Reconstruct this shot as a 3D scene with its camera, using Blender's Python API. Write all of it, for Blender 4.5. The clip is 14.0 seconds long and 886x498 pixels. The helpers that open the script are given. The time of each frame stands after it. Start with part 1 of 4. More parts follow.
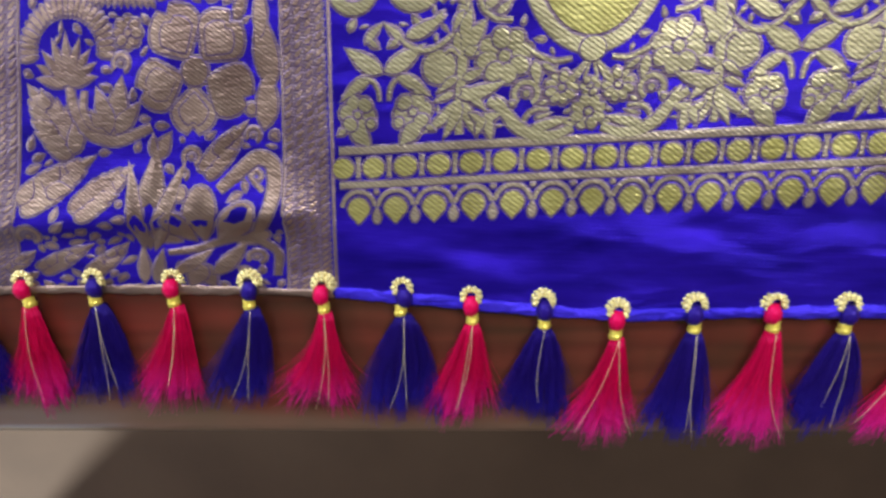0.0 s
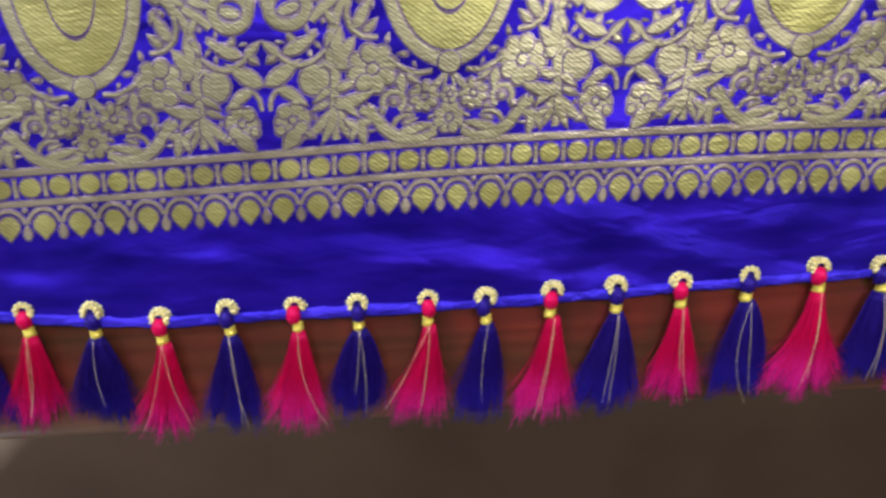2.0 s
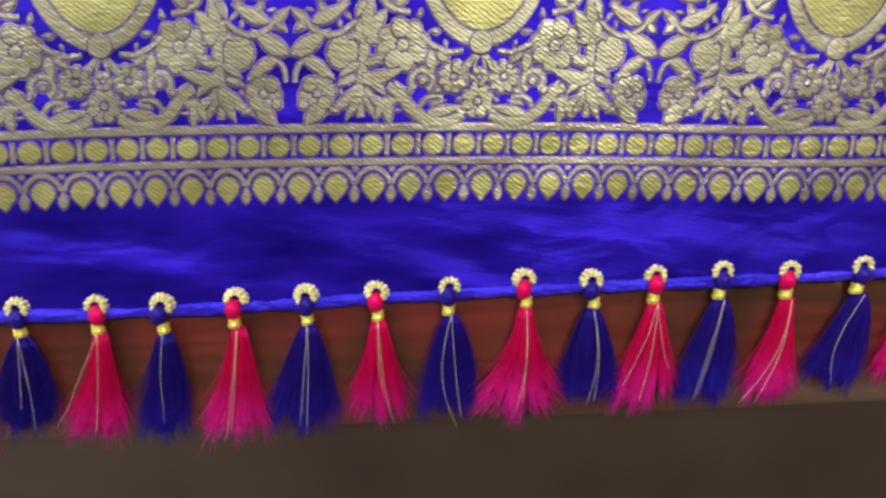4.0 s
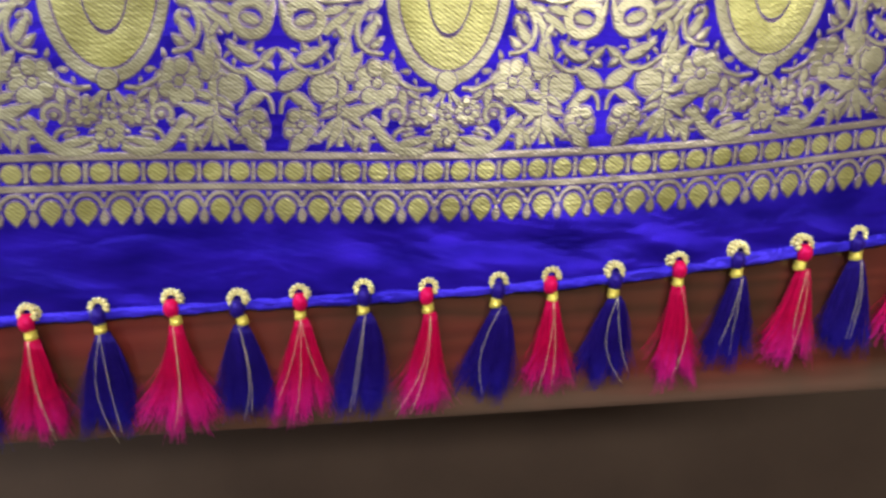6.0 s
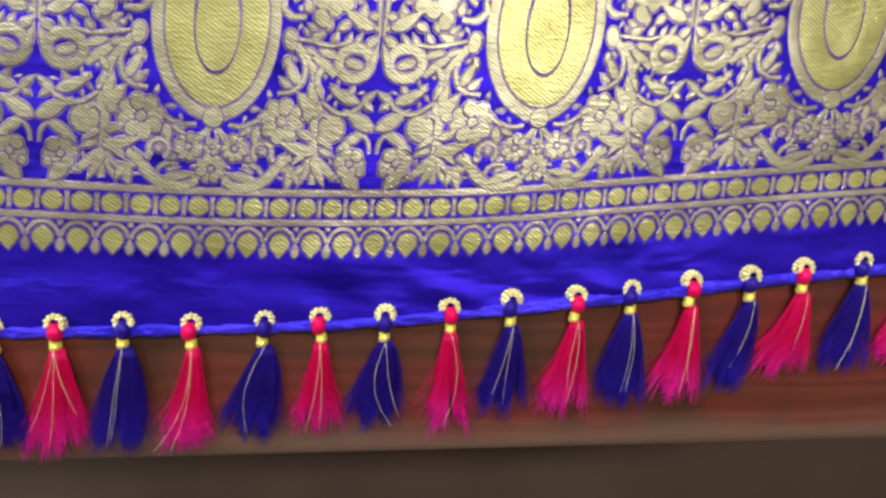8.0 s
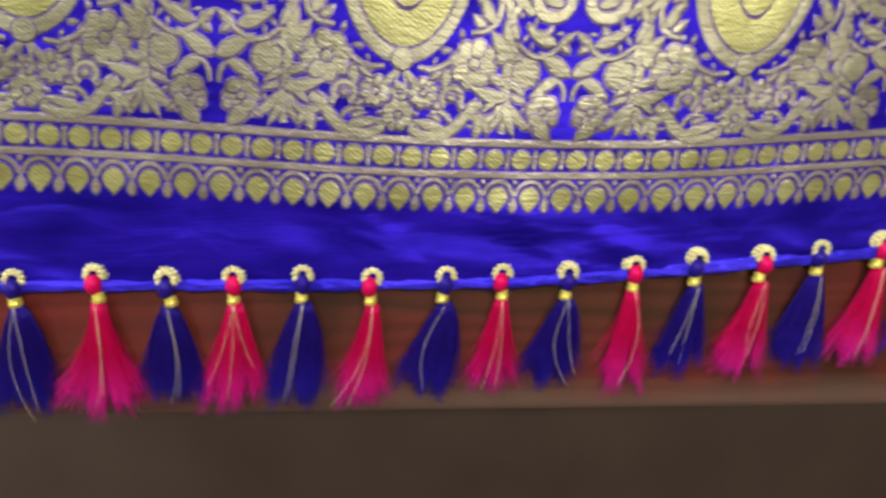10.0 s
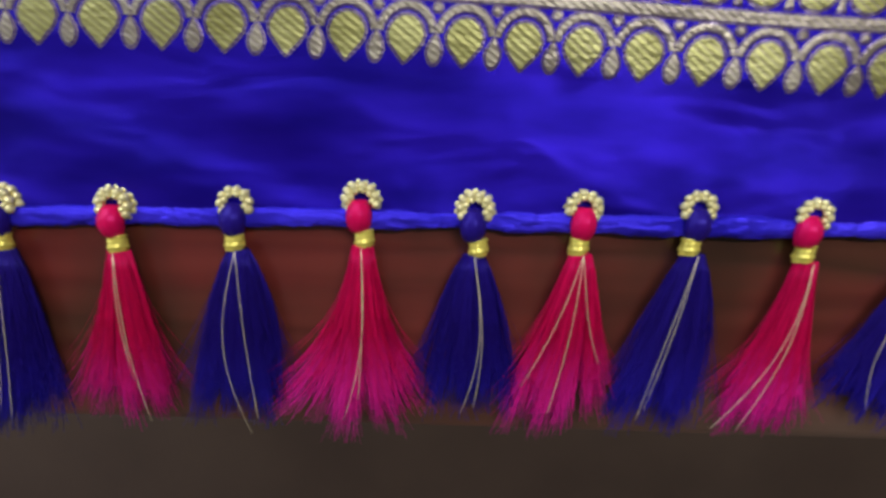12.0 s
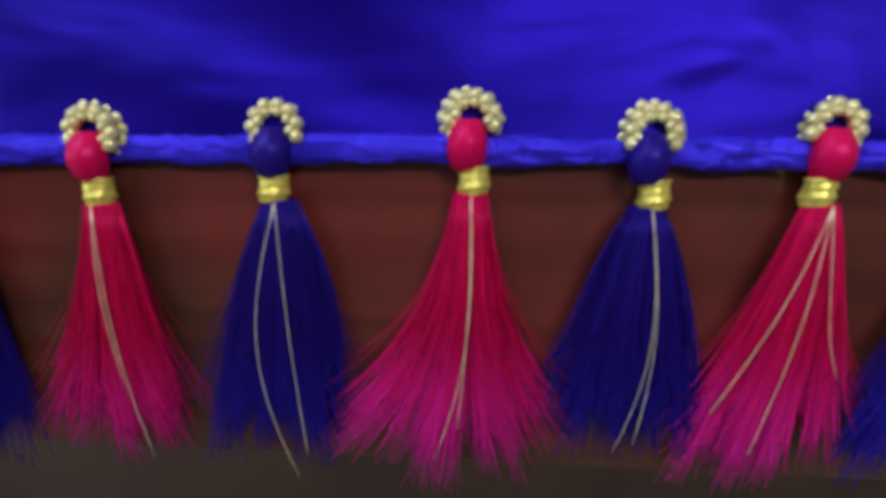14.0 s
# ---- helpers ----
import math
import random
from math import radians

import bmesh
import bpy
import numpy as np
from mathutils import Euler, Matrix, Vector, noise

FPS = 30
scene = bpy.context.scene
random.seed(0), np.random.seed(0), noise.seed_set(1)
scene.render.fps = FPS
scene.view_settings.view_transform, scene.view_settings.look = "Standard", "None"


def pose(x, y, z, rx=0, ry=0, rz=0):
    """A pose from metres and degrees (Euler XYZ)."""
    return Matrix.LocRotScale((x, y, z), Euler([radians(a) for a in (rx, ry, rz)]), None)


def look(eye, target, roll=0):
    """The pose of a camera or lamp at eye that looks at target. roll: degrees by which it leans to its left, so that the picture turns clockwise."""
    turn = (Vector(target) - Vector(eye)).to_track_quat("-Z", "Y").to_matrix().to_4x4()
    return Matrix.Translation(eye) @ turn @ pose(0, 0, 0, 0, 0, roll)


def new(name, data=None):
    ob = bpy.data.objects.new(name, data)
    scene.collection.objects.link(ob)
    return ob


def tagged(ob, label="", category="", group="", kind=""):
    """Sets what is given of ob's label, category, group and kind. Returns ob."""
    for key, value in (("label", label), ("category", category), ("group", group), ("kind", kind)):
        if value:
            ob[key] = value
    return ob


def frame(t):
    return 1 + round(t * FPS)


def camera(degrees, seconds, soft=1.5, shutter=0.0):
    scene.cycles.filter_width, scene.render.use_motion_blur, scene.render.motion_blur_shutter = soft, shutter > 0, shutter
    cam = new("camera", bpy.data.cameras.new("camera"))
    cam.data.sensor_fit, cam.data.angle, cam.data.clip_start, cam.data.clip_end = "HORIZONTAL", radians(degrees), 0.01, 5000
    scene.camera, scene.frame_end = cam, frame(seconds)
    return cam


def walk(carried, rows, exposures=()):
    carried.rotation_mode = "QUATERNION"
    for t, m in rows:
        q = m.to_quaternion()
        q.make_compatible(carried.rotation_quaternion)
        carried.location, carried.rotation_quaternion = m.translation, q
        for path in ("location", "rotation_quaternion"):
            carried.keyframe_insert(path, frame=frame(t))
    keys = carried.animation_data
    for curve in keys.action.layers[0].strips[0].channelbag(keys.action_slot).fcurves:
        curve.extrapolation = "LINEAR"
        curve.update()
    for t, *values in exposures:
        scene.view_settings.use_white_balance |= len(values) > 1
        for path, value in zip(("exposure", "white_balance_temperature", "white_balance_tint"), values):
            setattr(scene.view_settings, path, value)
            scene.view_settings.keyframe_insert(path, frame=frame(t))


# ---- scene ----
PATH = [
    (0.00, 0.0270, 0.1224, 0.1869, -15.30, 3.31, -2.11),
    (0.50, 0.0536, 0.1178, 0.1948, -14.32, 2.79, -1.85),
    (1.00, 0.0920, 0.1162, 0.2003, -13.52, 0.82, -1.92),
    (1.50, 0.1418, 0.1163, 0.2068, -13.96, -0.28, -2.74),
    (2.00, 0.1821, 0.1210, 0.2082, -13.86, -1.28, -3.08),
    (2.20, 0.1956, 0.1215, 0.2079, -13.46, -1.40, -3.30),
    (2.70, 0.2248, 0.1205, 0.2066, -13.01, -1.87, -3.17),
    (3.25, 0.2542, 0.1135, 0.2025, -12.19, -2.12, -2.40),
    (3.80, 0.2827, 0.1058, 0.1985, -11.12, -2.27, -1.61),
    (4.30, 0.3091, 0.1027, 0.1976, -10.02, -2.51, -1.43),
    (4.50, 0.3237, 0.1040, 0.1972, -9.40, -2.28, -1.86),
    (5.00, 0.3472, 0.1030, 0.1992, -8.42, -2.97, -1.80),
    (5.50, 0.3805, 0.1017, 0.2092, -7.83, -2.20, -2.49),
    (6.00, 0.4206, 0.0988, 0.2175, -7.81, -3.37, -2.20),
    (6.50, 0.4392, 0.0950, 0.2203, -7.25, -4.24, -2.61),
    (7.00, 0.4558, 0.1046, 0.2227, -6.29, -3.74, -2.62),
    (7.50, 0.4775, 0.1124, 0.2213, -4.54, -3.55, -1.94),
    (7.70, 0.4904, 0.1060, 0.2214, -5.70, -4.27, -0.28),
    (8.20, 0.5065, 0.1069, 0.2210, -6.36, -4.80, 0.80),
    (8.75, 0.5059, 0.1072, 0.2205, -8.62, -5.43, 1.04),
    (9.30, 0.4888, 0.1062, 0.2175, -11.00, -5.69, 0.92),
    (9.80, 0.4614, 0.1034, 0.2107, -11.96, -5.21, 1.06),
    (10.00, 0.4345, 0.1072, 0.2048, -11.81, -4.55, 1.63),
    (10.50, 0.4047, 0.0968, 0.1942, -11.93, -3.58, 1.82),
    (11.00, 0.3801, 0.0897, 0.1707, -12.04, -2.72, 1.79),
    (11.50, 0.3556, 0.0763, 0.1513, -12.26, -1.17, 1.98),
    (12.00, 0.3455, 0.0718, 0.1224, -12.97, 0.07, 1.90),
    (12.50, 0.3399, 0.0630, 0.0997, -13.86, 0.26, 1.55),
    (13.00, 0.3326, 0.0613, 0.0876, -13.12, 1.76, 0.61),
    (13.50, 0.3322, 0.0568, 0.0850, -12.25, 2.58, 0.77),
    (14.00, 0.3283, 0.0549, 0.0808, -13.38, 2.72, 1.21),
]
cam = camera(76.3, 14.0, soft=2.6, shutter=0.3)
cam.data.dof.use_dof = True
cam.data.dof.focus_distance = 0.20
cam.data.dof.aperture_fstop = 20.0
walk(cam, [(t, pose(x, y, z, rx, ry, rz)) for t, x, y, z, rx, ry, rz in PATH],
     [(0.0, 0.45, 6500, 10), (2.0, 0.48, 6500, 10), (5.0, 0.5, 6500, 10), (6.5, 0.52, 6500, 10), (7.5, 0.8, 6500, 10), (8.7, 0.7, 6500, 10),
      (10.0, 0.58, 6500, 10), (11.0, 0.38, 6300, 10), (12.5, 0.0, 5850, 10), (14.0, -0.1, 5750, 10)])
CM = 0.01

# ---- world, sun and lamps ----
FLOOR_Z = -0.75
CEIL_Z = 1.95
SUN_EL, SUN_AZ = math.atan(1.30), math.atan2(-0.7, -0.7)

world = bpy.data.worlds.new("world")
scene.world = world
world.use_nodes = True
wn = world.node_tree.nodes
sky = wn.new("ShaderNodeTexSky")
sky.sky_type, sky.sun_disc = "NISHITA", False
sky.sun_elevation, sky.sun_rotation = SUN_EL, math.pi / 2 - SUN_AZ
world.node_tree.links.new(sky.outputs[0], wn["Background"].inputs[0])
wn["Background"].inputs[1].default_value = 0.1

sun_data = bpy.data.lights.new("sun", "SUN")
sun_data.energy, sun_data.angle, sun_data.color = 5.0, radians(3.5), (0.96, 1.0, 0.94)
sun = new("sun", sun_data)
sun_way = Vector((math.cos(SUN_EL) * math.cos(SUN_AZ), math.cos(SUN_EL) * math.sin(SUN_AZ), math.sin(SUN_EL)))
sun.matrix_world = look(sun_way * 6, (0, 0, 0))

# daylight that comes in at the back window
win_data = bpy.data.lights.new("window_light", "AREA")
win_data.shape, win_data.size, win_data.size_y = "RECTANGLE", 1.5, 1.1
win_data.energy, win_data.color = 21.0, (0.93, 0.95, 1.0)
win_lamp = new("window_light", win_data)
win_lamp.matrix_world = look((-0.60, 1.42, 1.05), (0.15, 0.1, 0.0))

# daylight that comes in at the side window
side_data = bpy.data.lights.new("side_window_light", "AREA")
side_data.shape, side_data.size, side_data.size_y = "RECTANGLE", 1.0, 0.8
side_data.energy, side_data.color = 6.0, (0.95, 0.96, 1.0)
side_lamp = new("side_window_light", side_data)
side_lamp.matrix_world = look((-1.86, 0.35, 0.85), (0.2, 0.1, 0.0))

# tube lamp on the ceiling
tube_data = bpy.data.lights.new("tube_light", "AREA")
tube_data.shape, tube_data.size, tube_data.size_y = "RECTANGLE", 1.2, 0.14
tube_data.energy, tube_data.color = 24.0, (1.0, 0.98, 0.94)
tube_lamp = new("tube_light", tube_data)
tube_lamp.matrix_world = look((1.10, 0.95, CEIL_Z - 0.09), (1.10, 0.85, 0.0))


# ---- materials ----
def material(name):
    m = bpy.data.materials.new(name)
    m.use_nodes = True
    nt = m.node_tree
    return m, nt, nt.nodes["Principled BSDF"]


def node(nt, kind, **values):
    n = nt.nodes.new(kind)
    for key, value in values.items():
        n.inputs[key].default_value = value
    return n


def ramp(nt, source, stops):
    r = nt.nodes.new("ShaderNodeValToRGB")
    el = r.color_ramp.elements
    while len(el) < len(stops):
        el.new(0.5)
    for e, (at, colour) in zip(el, stops):
        e.position, e.color = at, (*colour, 1)
    nt.links.new(source, r.inputs[0])
    return r.outputs[0]


def place(nt, scale=(1, 1, 1), turn=(0, 0, 0)):
    c = nt.nodes.new("ShaderNodeTexCoord")
    mp = nt.nodes.new("ShaderNodeMapping")
    mp.inputs["Scale"].default_value = scale
    mp.inputs["Rotation"].default_value = turn
    nt.links.new(c.outputs["Object"], mp.inputs[0])
    return mp.outputs[0]


def bump(nt, bsdf, height, strength, distance):
    b = node(nt, "ShaderNodeBump", Strength=strength, Distance=distance)
    nt.links.new(height, b.inputs["Height"])
    nt.links.new(b.outputs[0], bsdf.inputs["Normal"])


def mix(nt, a, b, fac):
    m = nt.nodes.new("ShaderNodeMix")
    m.data_type = "RGBA"
    nt.links.new(fac, m.inputs[0])
    for value, slot in ((a, 6), (b, 7)):
        if isinstance(value, tuple):
            m.inputs[slot].default_value = (*value, 1)
        else:
            nt.links.new(value, m.inputs[slot])
    return m.outputs[2]


def silk_material(name, low, high, metal=0.48, crinkles=30.0):
    m, nt, p = material(name)
    big = node(nt, "ShaderNodeTexNoise", Scale=26.0, Detail=3.0)
    nt.links.new(place(nt, (1, 3.2, 1)), big.inputs["Vector"])
    base = ramp(nt, big.outputs[0], [(0.3, low), (0.7, high)])
    nt.links.new(base, p.inputs["Base Color"])
    p.inputs["Roughness"].default_value = 0.36
    p.inputs["Specular IOR Level"].default_value = 0.4
    p.inputs["Metallic"].default_value = metal
    p.inputs["Specular Tint"].default_value = (0.20, 0.14, 1.0, 1)
    weave = node(nt, "ShaderNodeTexWave", Scale=700.0, Distortion=1.5)
    weave.bands_direction = "Y"
    nt.links.new(place(nt), weave.inputs["Vector"])
    crinkle = node(nt, "ShaderNodeTexNoise", Scale=crinkles, Detail=2.0, Roughness=0.45, Distortion=0.35)
    nt.links.new(place(nt, (1, 2.4, 1), (0, 0, 0.2)), crinkle.inputs["Vector"])
    soft_crinkle = node(nt, "ShaderNodeBump", Strength=0.65, Distance=0.0034)
    nt.links.new(crinkle.outputs[0], soft_crinkle.inputs["Height"])
    fine = node(nt, "ShaderNodeBump", Strength=0.25, Distance=0.0002)
    nt.links.new(weave.outputs["Fac"], fine.inputs["Height"])
    nt.links.new(soft_crinkle.outputs[0], fine.inputs["Normal"])
    nt.links.new(fine.outputs[0], p.inputs["Normal"])
    return m


def zari_material(name, dark, bright, under, turn, ribs, metal=0.55, show_through=0.34):
    """Woven metallic thread: fine ribs, with the silk showing through between them."""
    m, nt, p = material(name)
    tone = node(nt, "ShaderNodeTexNoise", Scale=70.0, Detail=5.0)
    nt.links.new(place(nt), tone.inputs["Vector"])
    gold = ramp(nt, tone.outputs[0], [(0.32, dark), (0.68, bright)])
    rib = node(nt, "ShaderNodeTexWave", Scale=ribs, Distortion=0.5, Detail=2.0)
    rib.bands_direction = "Y"
    nt.links.new(place(nt, turn=(0, 0, turn)), rib.inputs["Vector"])
    worn = node(nt, "ShaderNodeTexNoise", Scale=22.0, Detail=2.0)
    nt.links.new(place(nt, (1, 0.6, 1)), worn.inputs["Vector"])
    clear = ramp(nt, worn.outputs[0], [(0.42, (0.15, 0.15, 0.15)), (0.62, (show_through,) * 3)])
    gaps = ramp(nt, rib.outputs["Fac"], [(0.15, (1, 1, 1)), (0.60, (0, 0, 0))])
    both = nt.nodes.new("ShaderNodeMath")
    both.operation = "MULTIPLY"
    nt.links.new(clear, both.inputs[0])
    nt.links.new(gaps, both.inputs[1])
    show = both.outputs[0]
    nt.links.new(mix(nt, gold, under, show), p.inputs["Base Color"])
    isl = nt.nodes.new("ShaderNodeNewGeometry")
    rough = nt.nodes.new("ShaderNodeMapRange")
    rough.inputs["To Min"].default_value, rough.inputs["To Max"].default_value = 0.30, 0.46
    nt.links.new(isl.outputs["Random Per Island"], rough.inputs[0])
    nt.links.new(rough.outputs[0], p.inputs["Roughness"])
    p.inputs["Metallic"].default_value = metal
    grit = node(nt, "ShaderNodeTexNoise", Scale=750.0, Detail=2.0)
    nt.links.new(place(nt, (0.35, 1, 1), (0, 0, turn)), grit.inputs["Vector"])
    uneven = node(nt, "ShaderNodeBump", Strength=0.45, Distance=0.0007)
    nt.links.new(grit.outputs[0], uneven.inputs["Height"])
    ribs_up = node(nt, "ShaderNodeBump", Strength=0.20, Distance=0.0003)
    nt.links.new(rib.outputs["Fac"], ribs_up.inputs["Height"])
    nt.links.new(uneven.outputs[0], ribs_up.inputs["Normal"])
    nt.links.new(ribs_up.outputs[0], p.inputs["Normal"])
    return m


def metal_material(name, colour, rough, metal=0.9):
    m, nt, p = material(name)
    n = node(nt, "ShaderNodeTexNoise", Scale=400.0, Detail=3.0)
    nt.links.new(place(nt), n.inputs["Vector"])
    nt.links.new(ramp(nt, n.outputs[0], [(0.3, tuple(c * 0.75 for c in colour)), (0.7, colour)]), p.inputs["Base Color"])
    p.inputs["Metallic"].default_value = metal
    p.inputs["Roughness"].default_value = rough
    return m


def thread_material(name, dark, bright, end, tint):
    """Silk strands, each with its own shade; the frayed ends are paler and clearer in colour."""
    m, nt, p = material(name)
    geo = nt.nodes.new("ShaderNodeNewGeometry")
    body = ramp(nt, geo.outputs["Random Per Island"], [(0.0, dark), (1.0, bright)])
    along = nt.nodes.new("ShaderNodeSeparateXYZ")
    nt.links.new(place(nt), along.inputs[0])
    uneven = node(nt, "ShaderNodeMath")
    uneven.operation = "MULTIPLY_ADD"
    nt.links.new(geo.outputs["Random Per Island"], uneven.inputs[0])
    uneven.inputs[1].default_value = 0.012
    nt.links.new(along.outputs["Y"], uneven.inputs[2])
    frayed = nt.nodes.new("ShaderNodeMapRange")
    frayed.inputs["From Min"].default_value, frayed.inputs["From Max"].default_value = -0.027, -0.044
    nt.links.new(uneven.outputs[0], frayed.inputs[0])
    nt.links.new(mix(nt, body, end, frayed.outputs[0]), p.inputs["Base Color"])
    p.inputs["Roughness"].default_value = 0.34
    p.inputs["Specular IOR Level"].default_value = 0.6
    p.inputs["Specular Tint"].default_value = (*tint, 1)
    return m


def wood_material():
    m, nt, p = material("varnished_wood")
    warp = node(nt, "ShaderNodeTexNoise", Scale=7.0, Detail=4.0)
    nt.links.new(place(nt, (0.6, 5, 5)), warp.inputs["Vector"])
    grain = node(nt, "ShaderNodeTexWave", Scale=38.0, Distortion=9.0, Detail=4.0)
    grain.inputs["Detail Scale"].default_value = 1.6
    grain.bands_direction = "Y"
    nt.links.new(place(nt, (0.10, 1, 1)), grain.inputs["Vector"])
    fine = ramp(nt, grain.outputs["Fac"], [(0.0, (0.060, 0.012, 0.008)), (1.0, (0.135, 0.028, 0.018))])
    patch = ramp(nt, warp.outputs[0], [(0.38, (0.20, 0.028, 0.021)), (0.62, (0.072, 0.036, 0.017))])
    half = nt.nodes.new("ShaderNodeValue")
    half.outputs[0].default_value = 0.55
    plain = mix(nt, fine, patch, half.outputs[0])
    smoke = node(nt, "ShaderNodeTexNoise", Scale=30.0, Detail=3.0)
    nt.links.new(place(nt, (1, 0.45, 1)), smoke.inputs["Vector"])
    dark = ramp(nt, smoke.outputs[0], [(0.46, (0, 0, 0)), (0.66, (0.7, 0.7, 0.7))])
    body = mix(nt, plain, (0.036, 0.017, 0.008), dark)
    spot = nt.nodes.new("ShaderNodeSeparateXYZ")
    nt.links.new(place(nt), spot.inputs[0])
    reach = nt.nodes.new("ShaderNodeMath")
    reach.operation = "MULTIPLY_ADD"
    nt.links.new(warp.outputs[0], reach.inputs[0])
    reach.inputs[1].default_value = -0.030
    nt.links.new(spot.outputs["Y"], reach.inputs[2])
    worn = nt.nodes.new("ShaderNodeMapRange")
    worn.inputs["From Min"].default_value, worn.inputs["From Max"].default_value = 0.000, -0.010
    worn.inputs["To Max"].default_value = 0.75
    nt.links.new(reach.outputs[0], worn.inputs[0])
    spared = node(nt, "ShaderNodeVectorMath")
    spared.operation = "DISTANCE"
    nt.links.new(place(nt, (1, 0, 0)), spared.inputs[0])
    spared.inputs[1].default_value = (0.29, 0, 0)
    ends = nt.nodes.new("ShaderNodeMapRange")
    ends.inputs["From Min"].default_value, ends.inputs["From Max"].default_value = 0.07, 0.17
    ends.inputs["To Min"].default_value = 0.2
    nt.links.new(spared.outputs["Value"], ends.inputs[0])
    amount = nt.nodes.new("ShaderNodeMath")
    amount.operation = "MULTIPLY"
    nt.links.new(worn.outputs[0], amount.inputs[0])
    nt.links.new(ends.outputs[0], amount.inputs[1])
    nt.links.new(mix(nt, body, (0.135, 0.088, 0.060), amount.outputs[0]), p.inputs["Base Color"])
    p.inputs["Roughness"].default_value = 0.3
    p.inputs["Coat Weight"].default_value = 0.6
    p.inputs["Coat Roughness"].default_value = 0.12
    bump(nt, p, grain.outputs["Fac"], 0.12, 0.0006)
    return m


def rough_material(name, low, high, scale, rough, depth):
    m, nt, p = material(name)
    n = node(nt, "ShaderNodeTexNoise", Scale=scale, Detail=6.0)
    nt.links.new(place(nt), n.inputs["Vector"])
    nt.links.new(ramp(nt, n.outputs[0], [(0.3, low), (0.7, high)]), p.inputs["Base Color"])
    p.inputs["Roughness"].default_value = rough
    bump(nt, p, n.outputs[0], 0.2, depth)
    return m


SILK = silk_material("blue_silk", (0.010, 0.004, 0.22), (0.032, 0.011, 0.50))
# Lit copy of the blue silk: the hem's catch of light is painted in.
LIT_HEM_SILK = silk_material("lit_hem_silk", (0.030, 0.018, 0.52), (0.075, 0.045, 0.88), 0.25, 130.0)
GOLD = zari_material("gold_zari", (0.30, 0.275, 0.15), (0.46, 0.43, 0.255), (0.15, 0.10, 0.20), radians(36), 250.0)
GOLD_TWILL = zari_material("gold_twill", (0.34, 0.315, 0.085), (0.53, 0.50, 0.18), (0.15, 0.11, 0.12), radians(38), 230.0, 0.5, 0.55)
ANTIQUE = zari_material("antique_zari", (0.28, 0.19, 0.15), (0.46, 0.34, 0.265), (0.20, 0.11, 0.26), radians(38), 270.0, 0.85, 0.25)
STRIPE = zari_material("stripe_zari", (0.29, 0.245, 0.165), (0.45, 0.395, 0.275), (0.18, 0.11, 0.24), radians(38), 250.0, 0.5, 0.35)
# Dark motif rims: woven outline and edge shade, both put into the colour.
OUTLINE_SHADE = zari_material("outline_shade", (0.055, 0.026, 0.12), (0.105, 0.055, 0.19), (0.05, 0.02, 0.20), radians(10), 300.0, 0.2)
GROUND_ZARI = zari_material("ground_zari", (0.19, 0.135, 0.17), (0.29, 0.225, 0.23), (0.12, 0.05, 0.32), radians(10), 300.0)
CAP_GOLD = metal_material("cap_gold", (1.0, 0.89, 0.42), 0.13, 0.40)
RING_GOLD = metal_material("ring_gold", (1.0, 0.84, 0.15), 0.28, 0.38)
FINE_GOLD = metal_material("fine_gold_thread", (1.0, 0.85, 0.56), 0.36, 0.38)
PINK = thread_material("pink_thread", (0.42, 0.002, 0.038), (0.84, 0.006, 0.115), (1.0, 0.028, 0.46), (1.0, 0.12, 0.5))
NAVY = thread_material("navy_thread", (0.010, 0.004, 0.10), (0.028, 0.012, 0.26), (0.035, 0.02, 0.46), (0.2, 0.15, 1.0))
WOOD = wood_material()
# Pale floor toned dark: the shade over it is put into its colour.
STONE = rough_material("shaded_floor_stone", (0.078, 0.048, 0.032), (0.104, 0.066, 0.044), 5.0, 0.8, 0.0004)
PLASTER = rough_material("wall_plaster", (0.15, 0.115, 0.085), (0.19, 0.15, 0.115), 14.0, 0.85, 0.001)
CEILING = rough_material("ceiling_paint", (0.45, 0.44, 0.42), (0.52, 0.51, 0.49), 10.0, 0.9, 0.001)
FRAME = rough_material("window_paint", (0.45, 0.36, 0.26), (0.55, 0.45, 0.33), 30.0, 0.5, 0.0005)


# ---- mesh helpers ----
def bm_object(name, bm, mat, parent=None, label="", smooth=True):
    me = bpy.data.meshes.new(name)
    bm.normal_update()
    bm.to_mesh(me)
    bm.free()
    return link_mesh(name, me, mat, parent, label, smooth)


def link_mesh(name, me, mat, parent=None, label="", smooth=True):
    for one in mat if isinstance(mat, list) else [mat]:
        if not me.materials or one.name not in me.materials:
            me.materials.append(one)
    if smooth:
        me.polygons.foreach_set("use_smooth", [True] * len(me.polygons))
    ob = new(name, me)
    if parent:
        ob.parent = parent
    if label:
        tagged(ob, label=label)
    return ob


def data_mesh(name, verts, faces):
    me = bpy.data.meshes.new(name)
    me.from_pydata([tuple(map(float, v)) for v in verts], [], faces)
    me.update()
    return me


def add_box(bm, lo, hi, bevel=0.0, segments=2):
    r = bmesh.ops.create_cube(bm, size=1.0)
    size, mid = Vector(hi) - Vector(lo), (Vector(hi) + Vector(lo)) / 2
    for v in r["verts"]:
        v.co = Vector([c * s for c, s in zip(v.co, size)]) + mid
    if bevel:
        edges = list({e for v in r["verts"] for e in v.link_edges})
        bmesh.ops.bevel(bm, geom=edges, offset=bevel, segments=segments, profile=0.5, affect="EDGES")


def box(name, lo, hi, mat, parent=None, bevel=0.0, label="", segments=2):
    bm = bmesh.new()
    add_box(bm, lo, hi, bevel, segments)
    return bm_object(name, bm, mat, parent, label, smooth=bevel > 0)


